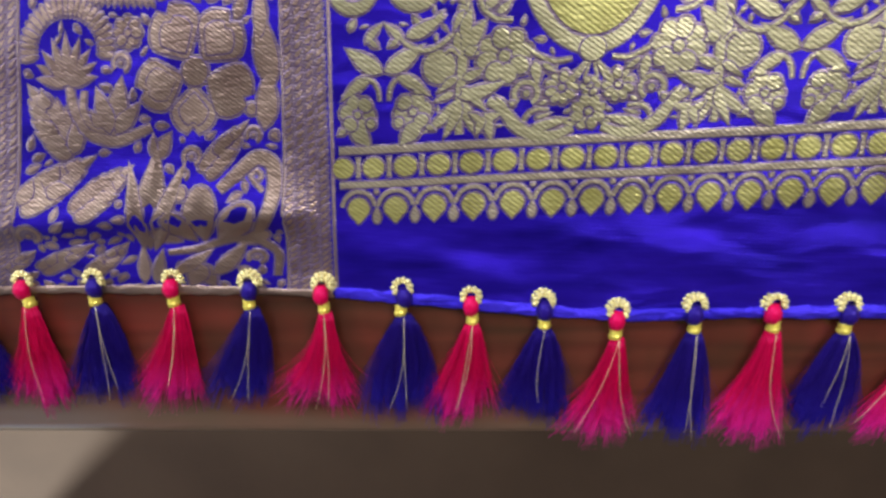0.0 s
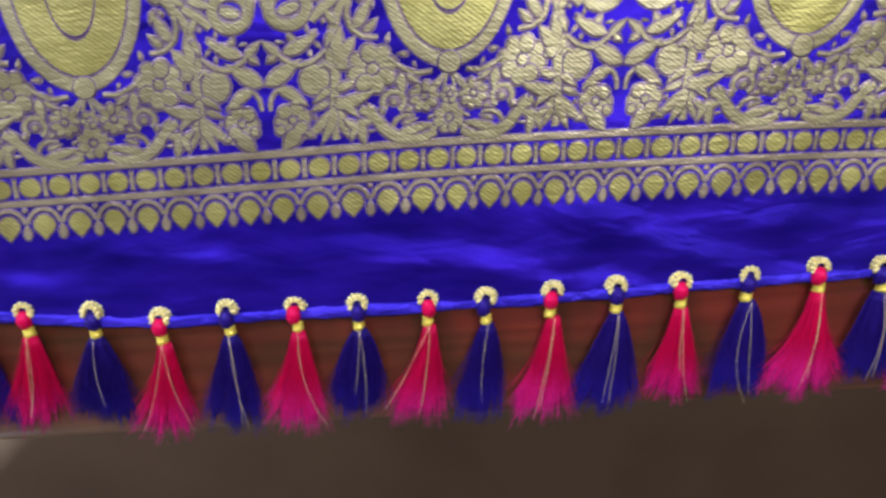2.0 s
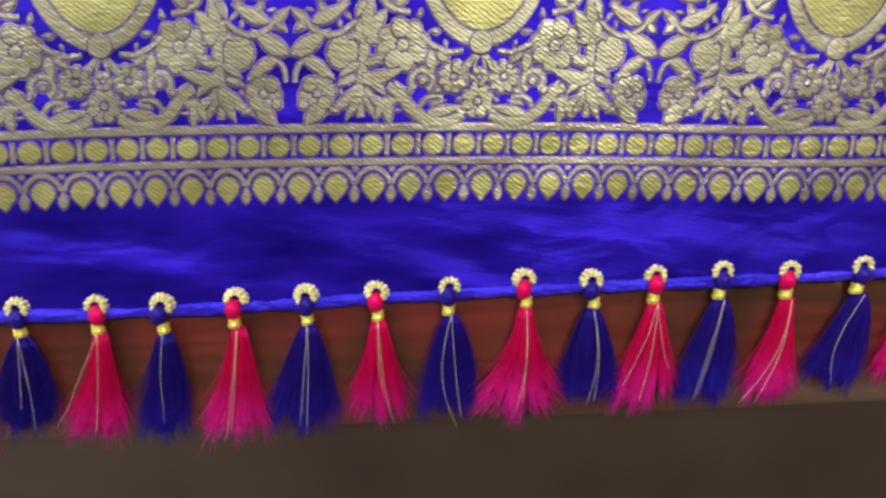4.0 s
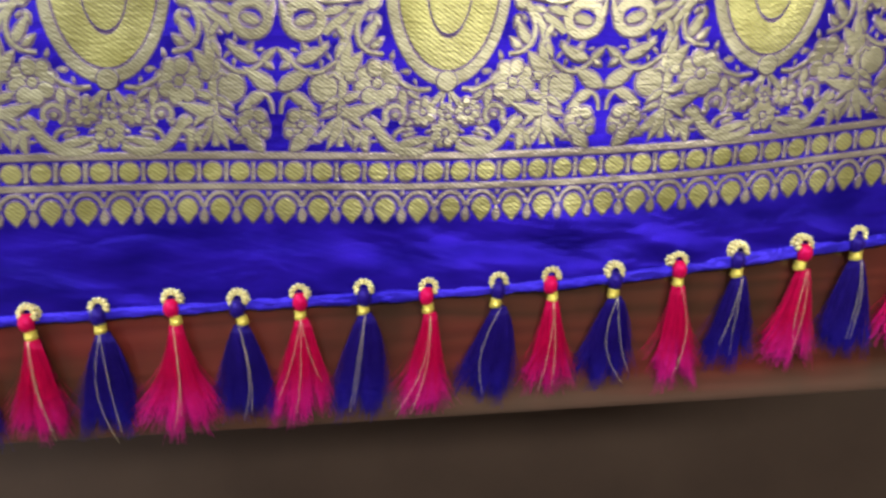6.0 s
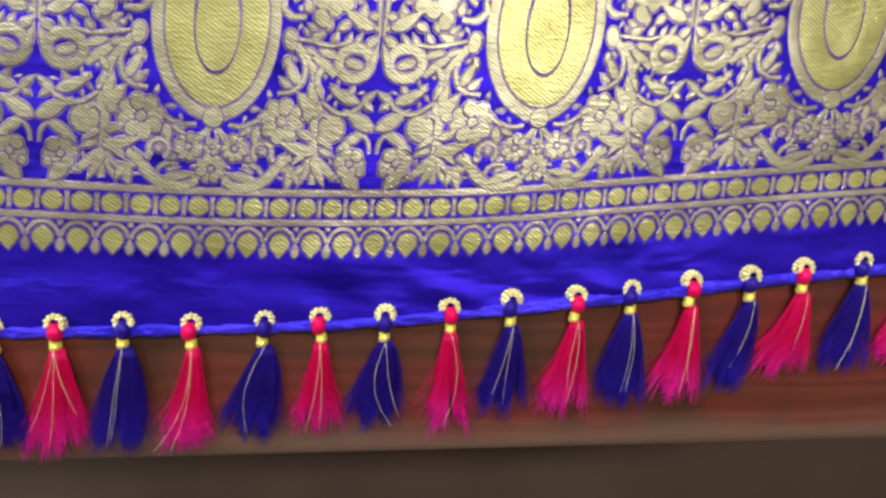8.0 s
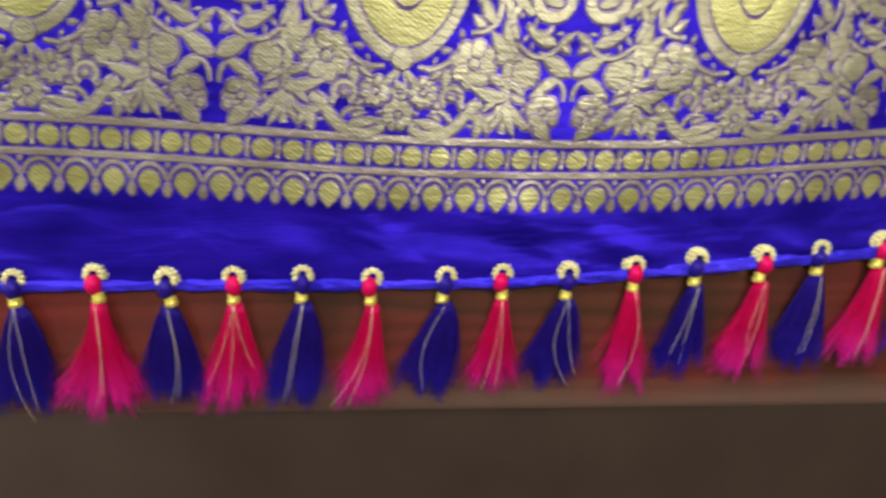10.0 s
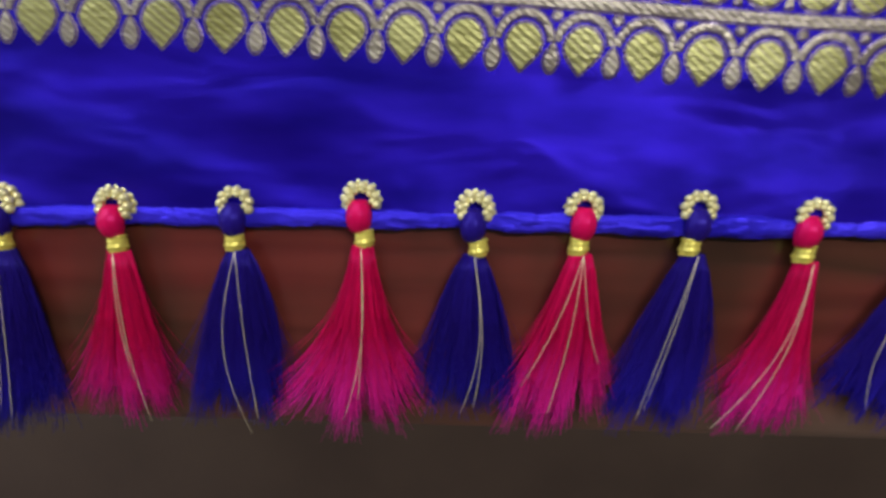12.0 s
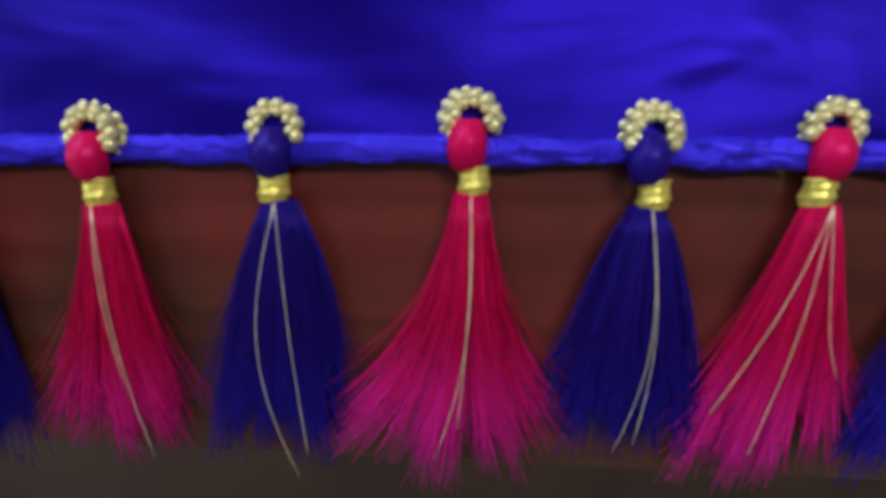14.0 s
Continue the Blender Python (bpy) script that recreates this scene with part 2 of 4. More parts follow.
# ---- the room ----
X0, X1, Y0, Y1 = -1.9, 2.3, -1.0, 1.5
SHADE_WALL_X = -1.21
tagged(box("floor", (X0 - 2.2, Y0 - 2.4, FLOOR_Z - 0.1), (X1, Y1, FLOOR_Z), STONE), kind="structure", label="plain stone floor, its shade toned into a dark colour")
tagged(box("ceiling", (X0 - 0.1, Y0 - 0.1, CEIL_Z), (X1 + 0.1, Y1 + 0.1, CEIL_Z + 0.12), CEILING), kind="structure")
SIDE_Y, SIDE_Z = (-0.2, 0.9), (0.4, 1.3)
west = bmesh.new()
add_box(west, (X0 - 0.12, Y0 - 0.12, FLOOR_Z), (X0, SIDE_Y[0], CEIL_Z))
add_box(west, (X0 - 0.12, SIDE_Y[1], FLOOR_Z), (X0, Y1 + 0.12, CEIL_Z))
add_box(west, (X0 - 0.12, SIDE_Y[0], FLOOR_Z), (X0, SIDE_Y[1], SIDE_Z[0]))
add_box(west, (X0 - 0.12, SIDE_Y[0], SIDE_Z[1]), (X0, SIDE_Y[1], CEIL_Z))
tagged(bm_object("wall_west", west, PLASTER, smooth=False), kind="structure")
tagged(box("wall_east", (X1, Y0 - 0.12, FLOOR_Z), (X1 + 0.12, Y1 + 0.12, CEIL_Z), PLASTER), kind="structure")


def wall_with_opening(name, y, x_lo, x_hi, z_lo, z_hi):
    bm = bmesh.new()
    far = y + 0.12 if y > 0 else y - 0.12
    a, b = min(y, far), max(y, far)
    add_box(bm, (X0, a, FLOOR_Z), (x_lo, b, CEIL_Z))
    add_box(bm, (x_hi, a, FLOOR_Z), (X1, b, CEIL_Z))
    add_box(bm, (x_lo, a, z_hi), (x_hi, b, CEIL_Z))
    if z_lo > FLOOR_Z:
        add_box(bm, (x_lo, a, FLOOR_Z), (x_hi, b, z_lo))
    tagged(bm_object(name, bm, PLASTER, smooth=False), kind="structure")


# Unseen wall, added so its opening cuts the sun to a floor patch.
wall_with_opening("shade_wall_south", Y0, X0 + 0.02, SHADE_WALL_X, FLOOR_Z, FLOOR_Z + 2.05)
WIN_X = -1.4
wall_with_opening("wall_north", Y1, WIN_X, WIN_X + 1.6, 0.45, 1.65)
win = tagged(new("window_1"), kind="structure", label="window opening in the plastered wall")
for a, b, lo, hi in ((0, 0.05, 0.45, 1.65), (1.55, 1.6, 0.45, 1.65), (0.05, 1.55, 0.45, 0.5), (0.05, 1.55, 1.6, 1.65), (0.775, 0.825, 0.5, 1.6)):
    box("window_frame", (WIN_X + a, Y1 + 0.02, lo), (WIN_X + b, Y1 + 0.09, hi), FRAME, win, 0.006)

win = tagged(new("window_2"), kind="structure", label="side window opening in the plastered wall")
for lo, hi in (((X0 - 0.09, SIDE_Y[0], SIDE_Z[0]), (X0 - 0.02, SIDE_Y[0] + 0.05, SIDE_Z[1])), ((X0 - 0.09, SIDE_Y[1] - 0.05, SIDE_Z[0]), (X0 - 0.02, SIDE_Y[1], SIDE_Z[1])),
               ((X0 - 0.09, SIDE_Y[0] + 0.05, SIDE_Z[0]), (X0 - 0.02, SIDE_Y[1] - 0.05, SIDE_Z[0] + 0.05)), ((X0 - 0.09, SIDE_Y[0] + 0.05, SIDE_Z[1] - 0.05), (X0 - 0.02, SIDE_Y[1] - 0.05, SIDE_Z[1]))):
    box("window_frame", lo, hi, FRAME, win, 0.006)

lamp = tagged(new("ceiling_lamp"), label="slim white tube lamp fixed to the ceiling", category="ceiling lamp")
box("lamp_body", (0.47, 0.88, CEIL_Z - 0.06), (1.73, 1.02, CEIL_Z), CEILING, lamp, 0.01)


# ---- the table ----
T_X0, T_X1, T_Y1 = -0.34, 1.02, 0.78
CLOTH_Z = 0.0
TOP_Z = -0.0012


def build_table():
    t = tagged(new("table"), label="reddish-brown varnished wooden table with a worn front edge", category="table")
    bm = bmesh.new()
    add_box(bm, (T_X0, -0.003, TOP_Z - 0.032), (T_X1, T_Y1, TOP_Z))
    edges = [e for e in bm.edges if all(abs(v.co.z - TOP_Z) < 1e-5 for v in e.verts) or all(abs(v.co.z - TOP_Z + 0.032) < 1e-5 for v in e.verts)]
    bmesh.ops.bevel(bm, geom=edges, offset=0.006, segments=5, profile=0.5, affect="EDGES")
    bm_object("tabletop", bm, WOOD, t)
    for x in (T_X0 + 0.06, T_X1 - 0.11):
        for y in (0.16, T_Y1 - 0.10):
            box("leg", (x, y, FLOOR_Z), (x + 0.05, y + 0.05, TOP_Z - 0.032), WOOD, t, 0.004)
    box("apron", (T_X0 + 0.11, 0.17, TOP_Z - 0.11), (T_X1 - 0.11, 0.19, TOP_Z - 0.032), WOOD, t, 0.002)
    box("apron", (T_X0 + 0.11, T_Y1 - 0.09, TOP_Z - 0.11), (T_X1 - 0.11, T_Y1 - 0.07, TOP_Z - 0.032), WOOD, t, 0.002)


build_table()

# ---- the saree: hem line, border line and soft waves (centimetres) ----
HEM = [(-26, 5.8), (-16.4, 5.85), (-8.2, 5.72), (-2.8, 5.5), (0, 5.32), (2.4, 5.0), (7.4, 4.45), (10, 4.55), (15, 4.55), (20, 4.5), (25, 4.62), (30, 4.8),
       (35, 4.85), (42.6, 4.92), (47.5, 5.05), (50, 5.15), (55, 5.66), (60, 6.15), (65, 6.7), (70, 7.2), (84, 8.7)]
BORDER = [(-26, 8.2), (-2, 8.08), (4, 8.2), (12, 8.32), (18, 8.46), (25, 8.42), (31, 8.35), (36, 8.2), (42, 7.92), (48, 7.85), (54, 8.0), (60, 8.53),
          (65, 8.95), (70, 9.35), (84, 10.5)]
AXES_U = [-12.4, 0.0, 6.2, 12.4, 18.6, 24.8, 31.0, 37.2, 43.4, 49.6, 55.8, 62.0, 68.2, 74.4, 86.8]
AXES_X = [-12.5, -0.35, 6.15, 12.35, 18.8, 24.85, 31.15, 37.15, 43.4, 49.35, 55.7, 61.4, 67.6, 73.6, 86.0]
X_LEFT, X_RIGHT, V_TOP = -26.0, 84.0, 30.0
SIDE_X = -2.08
CREASE_Y = 8.55
LEAN_X = [-26, -13, -2.3, 0, 12, 25, 84]
LEAN = [0.23, 0.23, 0.06, 0.05, 0.04, 0.08, 0.08]


def smooth_line(table, x):
    xs, ys = np.array([p[0] for p in table], float), np.array([p[1] for p in table], float)
    x = np.asarray(x, float)
    return sum(np.interp(x + d, xs, ys) for d in (-2, -1, 0, 1, 2)) / 5


def wave(x, y):
    """Height of the cloth: broad folds and small puckers."""
    z = 0.05 * np.sin(x * 0.31 + 0.5) * np.sin(y * 0.42 + 0.11 * x)
    z = z + 0.035 * np.sin(x * 0.83 - y * 0.9 + 1.3) * np.sin(y * 1.1 + 0.3)
    band = np.exp(-((y - 6.6) / 1.5) ** 2)
    z = z + band * (0.065 * np.sin(x * 0.50 + 2 * np.sin(x * 0.23) + y * 2.1) + 0.045 * np.sin(x * 1.5 + 1.4 * y) * np.sin(0.37 * x + 2.0)
                    + 0.03 * np.sin(0.9 * x + 3.6 * y + 1.5 * np.sin(0.6 * x)))
    # a sharp crease across the broad side border
    d = y - CREASE_Y - 0.02 * (x + 8)
    ridge = np.where(d > 0, np.clip(1 - d / 2.1, 0, 1) ** 1.35, np.exp(-(d / 0.50) ** 2))
    z = z + 0.42 * ridge * np.clip((-2.7 - x) / 1.2, 0, 1)
    return np.maximum(z + 0.16, -0.06)


def cloth(x, v):
    """World place of the cloth at x along the hem and v above the woven border's lower tips."""
    x, v = np.asarray(x, float), np.asarray(v, float)
    b, h = smooth_line(BORDER, x), smooth_line(HEM, x) + 0.13
    y = np.where(v >= 0, b + v, b + v / 3.0 * (b - h))
    x = x + np.interp(x, LEAN_X, LEAN) * (y - 10.5)
    return np.stack([x, y, wave(x, y)], -1)


def build_fabric(parent):
    xs = np.arange(X_LEFT, X_RIGHT + 0.01, 0.3)
    vs = np.r_[np.linspace(-3.0, 0, 16), np.arange(0.35, V_TOP, 0.35)]
    gx, gv = np.meshgrid(xs, vs)
    top = cloth(gx, gv).reshape(-1, 3) * CM
    low = top.copy()
    low[:, 2] = np.maximum(low[:, 2] - 0.0004, TOP_Z + 0.0001)
    nx, ny = len(xs), len(vs)
    idx = np.arange(nx * ny).reshape(ny, nx)
    quads = np.stack([idx[:-1, :-1], idx[:-1, 1:], idx[1:, 1:], idx[1:, :-1]], -1).reshape(-1, 4)
    n = nx * ny
    faces = quads.tolist() + (quads[:, ::-1] + n).tolist()
    rim = np.r_[idx[0], idx[1:, -1], idx[-1, -2::-1], idx[-2:0:-1, 0]]
    faces += [[int(a), int(a + n), int(b + n), int(b)] for a, b in zip(rim, np.roll(rim, -1))]
    return link_mesh("fabric", data_mesh("fabric", np.r_[top, low], faces), SILK, parent, "shiny violet-blue silk with soft puckers")


def build_hem(parent, name, lo, hi, size, mat, label):
    """Rolled edge along the bottom, flattened and puckered by its stitches."""
    xs = np.arange(lo, hi, 0.05)
    mid = cloth(xs, np.full_like(xs, -3.0))
    rnd = np.random.RandomState(5)

    def drift(span):
        q = np.convolve(rnd.rand(len(xs) + span - 1), np.ones(span) / span, "valid")
        return (q - q.mean()) / (q.std() + 1e-6)

    slow, pucker, shift = drift(41), drift(7), drift(15)
    n, verts, faces = 14, [], []
    for i in range(len(xs)):
        r = size * (0.088 + 0.010 * slow[i] + 0.004 * pucker[i])
        for k in range(n):
            a = 2 * math.pi * k / n
            q = r * (1 + 0.06 * math.sin(3 * a + 0.8 * shift[i] + 2.2 * xs[i]))
            verts.append((xs[i], mid[i, 1] + 0.06 + 0.006 * shift[i] + 2.6 * q * math.cos(a), max(0.11, mid[i, 2] - 0.005) + 0.008 * slow[i] + 1.0 * q * math.sin(a)))
    for i in range(len(xs) - 1):
        for k in range(n):
            faces.append((i * n + k, i * n + (k + 1) % n, (i + 1) * n + (k + 1) % n, (i + 1) * n + k))
    return link_mesh(name, data_mesh(name, np.array(verts) * CM, faces), mat, parent, label)


# ---- woven motifs: flat outlines (u, v in centimetres), embossed on the cloth ----
def ellipse(cx, cy, a, b, turn=0.0, n=16):
    t = np.linspace(0, 2 * np.pi, n, endpoint=False)
    p = np.stack([a * np.cos(t), b * np.sin(t)], -1)
    return spin(p, turn) + (cx, cy)


def spin(p, degrees):
    c, s = math.cos(radians(degrees)), math.sin(radians(degrees))
    return p @ np.array([[c, s], [-s, c]])


def leaf(cx, cy, length, width, turn=0.0, bend=0.0, n=7):
    """Pointed leaf from its stalk end at (cx, cy), growing along turn."""
    s = np.linspace(0, 1, n)
    w = width * np.sin(np.pi * s ** 0.75) * 0.5
    curve = bend * (s ** 2) * length
    p = np.r_[np.stack([s * length, curve + w], -1), np.stack([s * length, curve - w], -1)[-2:0:-1]]
    return spin(p, turn) + (cx, cy)


def drop(cx, cy, width, height, flip=False, n=18):
    """Drop with its point down (or up), standing on its lowest point."""
    t = np.linspace(0, 2 * np.pi, n, endpoint=False) - np.pi / 2
    x, y = np.cos(t), np.sin(t)
    x = np.where(y < 0, x * (1 - np.maximum(-y, 0) ** 1.1 * 0.72), x)
    p = np.stack([x * width / 2, (y + 1) / 2 * height], -1)
    if flip:
        p[:, 1] = height - p[:, 1]
        p = p[::-1]
    return p + (cx, cy)


def strip(points, width):
    """Stem: a ribbon along points, tapered at both ends."""
    p = np.array(points, float)
    t = np.linspace(0, len(p) - 1, 5 * (len(p) - 1) + 1)
    k = np.arange(len(p))
    q = np.stack([np.interp(t, k, p[:, 0]), np.interp(t, k, p[:, 1])], -1)
    for _ in range(3):
        q[1:-1] = (q[:-2] + 2 * q[1:-1] + q[2:]) / 4
    d = np.gradient(q, axis=0)
    nrm = np.stack([-d[:, 1], d[:, 0]], -1) / (np.linalg.norm(d, axis=1, keepdims=True) + 1e-9)
    w = width / 2 * (0.55 + 0.45 * np.sin(np.linspace(0.15, np.pi - 0.15, len(q))))[:, None]
    return ("strip", q + nrm * w, q - nrm * w)


FLOWERS = []


def flower(cx, cy, r, petals=6, turn=0.0):
    out = []
    for k in range(petals):
        a = turn + 360 * k / petals
        c, s = math.cos(radians(a)), math.sin(radians(a))
        out.append(ellipse(cx + 0.62 * r * c, cy + 0.62 * r * s, 0.40 * r, r * math.sin(math.pi / petals) * 0.92, a, 12))
    out.append(ellipse(cx, cy, 0.26 * r, 0.26 * r, 0, 10))
    FLOWERS.append(out)
    return out


def ring(cx, cy, a0, b0, a1, b1, lo=0.0, hi=360.0, n=40):
    t = np.radians(np.linspace(lo, hi, n))
    o, i = np.stack([a1 * np.cos(t), b1 * np.sin(t)], -1) + (cx, cy), np.stack([a0 * np.cos(t), b0 * np.sin(t)], -1) + (cx, cy)
    return ("strip", o, i)


def mirrored(shape):
    if isinstance(shape, tuple):
        f = lambda q: q * (-1, 1)
        return ("strip", f(shape[2]), f(shape[1]))
    return (shape * (-1, 1))[::-1]


def moved(shape, du, dv=0.0):
    if isinstance(shape, tuple):
        return ("strip", shape[1] + (du, dv), shape[2] + (du, dv))
    return shape + (du, dv)


def swell(shape, k):
    """The same outline, a little fuller."""
    if isinstance(shape, tuple):
        mid = (shape[1] + shape[2]) / 2
        return ("strip", mid + (shape[1] - mid) * (1 + (k - 1) / 3), mid + (shape[2] - mid) * (1 + (k - 1) / 3))
    mid = shape.mean(0)
    return mid + (shape - mid) * k


def u_to_x(u):
    return np.interp(u, AXES_U, AXES_X)


class Weave:
    """Collects outlines and turns them into one embossed mesh that follows the cloth."""

    def __init__(self, lift=0.011, skirt=0.062):
        self.skirt = skirt
        self.uv, self.h, self.faces, self.edge, self.lift, self.rnd = [], [], [], [], lift, random.Random(3)

    def add(self, shape):
        lift = self.lift + self.rnd.random() * 0.018
        low = max(0.008, lift - 0.005)
        ground = 0.004 + self.rnd.random() * 0.003
        base = len(self.uv)
        if isinstance(shape, tuple):
            a, b = shape[1], shape[2]
            n = len(a)
            edge = min(0.16, 0.028 / max(float(np.linalg.norm(a - b, axis=1).mean()), 0.05))
            for p, q in zip(a, b):
                out = (q - p) / max(float(np.linalg.norm(q - p)), 0.02) * self.skirt * 0.7
                self.uv += [p - out]
                for w in (0, edge, 2.2 * edge, 1 - 2.2 * edge, 1 - edge, 1):
                    self.uv.append(p * (1 - w) + q * w)
                self.uv += [q + out]
                self.h += [ground, low, lift, lift + 0.003, lift + 0.003, lift, low, ground]
            for i in range(n - 1):
                for k in range(7):
                    o = base + 8 * i + k
                    self.faces.append((o, o + 1, o + 9, o + 8))
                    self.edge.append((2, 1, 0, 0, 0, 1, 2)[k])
            return
        n, mid = len(shape), shape.mean(0)
        reach = np.maximum(np.linalg.norm(shape - mid, axis=1, keepdims=True), 0.1)
        skirt = mid + (shape - mid) * (1 + self.skirt / reach)
        rim = mid + (shape - mid) * np.maximum(1 - 0.040 / reach, 0.72)
        flat = mid + (shape - mid) * np.maximum(1 - 0.105 / reach, 0.42)
        self.uv += list(skirt) + list(shape) + list(rim) + list(flat) + [mid]
        self.h += [ground] * n + [low] * n + [lift] * n + [lift + 0.003] * n + [lift + 0.003]
        for i in range(n):
            j = (i + 1) % n
            for k in range(3):
                o = base + k * n
                self.faces.append((o + i, o + j, o + n + j, o + n + i))
            self.faces.append((base + 3 * n + i, base + 3 * n + j, base + 4 * n))
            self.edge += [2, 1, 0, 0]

    def disc(self, cx, cy, a, b, taper=0.0, n=44):
        """A broad oval patch in rings, so that it follows the cloth; taper narrows its upper half."""
        lift, base = self.lift + 0.012, len(self.uv)
        grow = 1 + self.skirt / min(a, b)
        for k, h in ((grow, 0.005), (1.0, lift - 0.004), (0.95, lift), (0.8, lift), (0.6, lift), (0.4, lift), (0.2, lift), (0.02, lift)):
            for t in np.linspace(0, 2 * np.pi, n, endpoint=False):
                self.uv.append(np.array((cx + k * a * math.cos(t) * (1 - taper * (1 + math.sin(t)) / 2), cy + k * b * math.sin(t))))
                self.h.append(h)
        for r in range(7):
            for i in range(n):
                j = (i + 1) % n
                o = base + r * n
                self.faces.append((o + i, o + j, o + n + j, o + n + i))
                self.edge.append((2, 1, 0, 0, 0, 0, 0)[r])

    def build(self, name, mat, parent, label="", mapped=True):
        uv = np.array(self.uv)
        x = u_to_x(uv[:, 0]) if mapped else uv[:, 0]
        p = cloth(x, uv[:, 1])
        p[:, 2] += np.array(self.h)
        me = data_mesh(name, p * CM, self.faces)
        # second slot: rims that carry edge shade in their colour
        ob = link_mesh(name, me, [mat, OUTLINE_SHADE, GROUND_ZARI], parent, label)
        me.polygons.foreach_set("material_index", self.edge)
        return ob


TOP = 2.67


def fill(shapes, u0, u1, v0, v1, seed, tries, keep_out=None, sizes=(0.9, 0.7, 0.52, 0.38), gap=0.015):
    """Close the ground between outlines with small leaves and dots."""
    rnd, cell = random.Random(seed), 0.04
    nu, nv = int((u1 - u0) / cell), int((v1 - v0) / cell)
    grid = np.zeros((nu, nv), bool)
    gu, gv = np.meshgrid(u0 + (np.arange(nu) + 0.5) * cell, v0 + (np.arange(nv) + 0.5) * cell, indexing="ij")
    if keep_out:
        grid |= keep_out(gu, gv)

    def mark(shape, grow):
        if isinstance(shape, tuple):
            pts = np.concatenate([shape[1] * (1 - w) + shape[2] * w for w in (0, 0.25, 0.5, 0.75, 1)])
        else:
            mid = shape.mean(0)
            pts = np.concatenate([mid + (shape - mid) * w for w in (1, 0.8, 0.6, 0.4, 0.2)])
        lo = ((pts - grow - (u0, v0)) / cell).astype(int)
        hi = ((pts + grow - (u0, v0)) / cell).astype(int) + 1
        for (a, b), (c, d) in zip(lo, hi):
            grid[max(a, 0):max(c, 0), max(b, 0):max(d, 0)] = True

    for shape in shapes:
        mark(shape, gap)
    added = []
    for size in sizes:
        for _ in range(tries):
            u, v = rnd.uniform(u0, u1), rnd.uniform(v0, v1)
            if grid[min(int((u - u0) / cell), nu - 1), min(int((v - v0) / cell), nv - 1)]:
                continue
            if rnd.random() < 0.95:
                shape = leaf(u, v, size * rnd.uniform(0.85, 1.2), size * rnd.uniform(0.45, 0.62), rnd.uniform(0, 360), rnd.uniform(-0.3, 0.3), 6)
            else:
                shape = ellipse(u, v, size * 0.28, size * 0.3, 0, 9)
            pts = np.r_[shape, (shape + shape.mean(0)) / 2, [shape.mean(0)]]
            ij = ((pts - (u0, v0)) / cell).astype(int)
            if ij.min() < 0 or ij[:, 0].max() >= nu or ij[:, 1].max() >= nv or grid[ij[:, 0], ij[:, 1]].any():
                continue
            added.append(shape)
            mark(shape, gap)
    return added


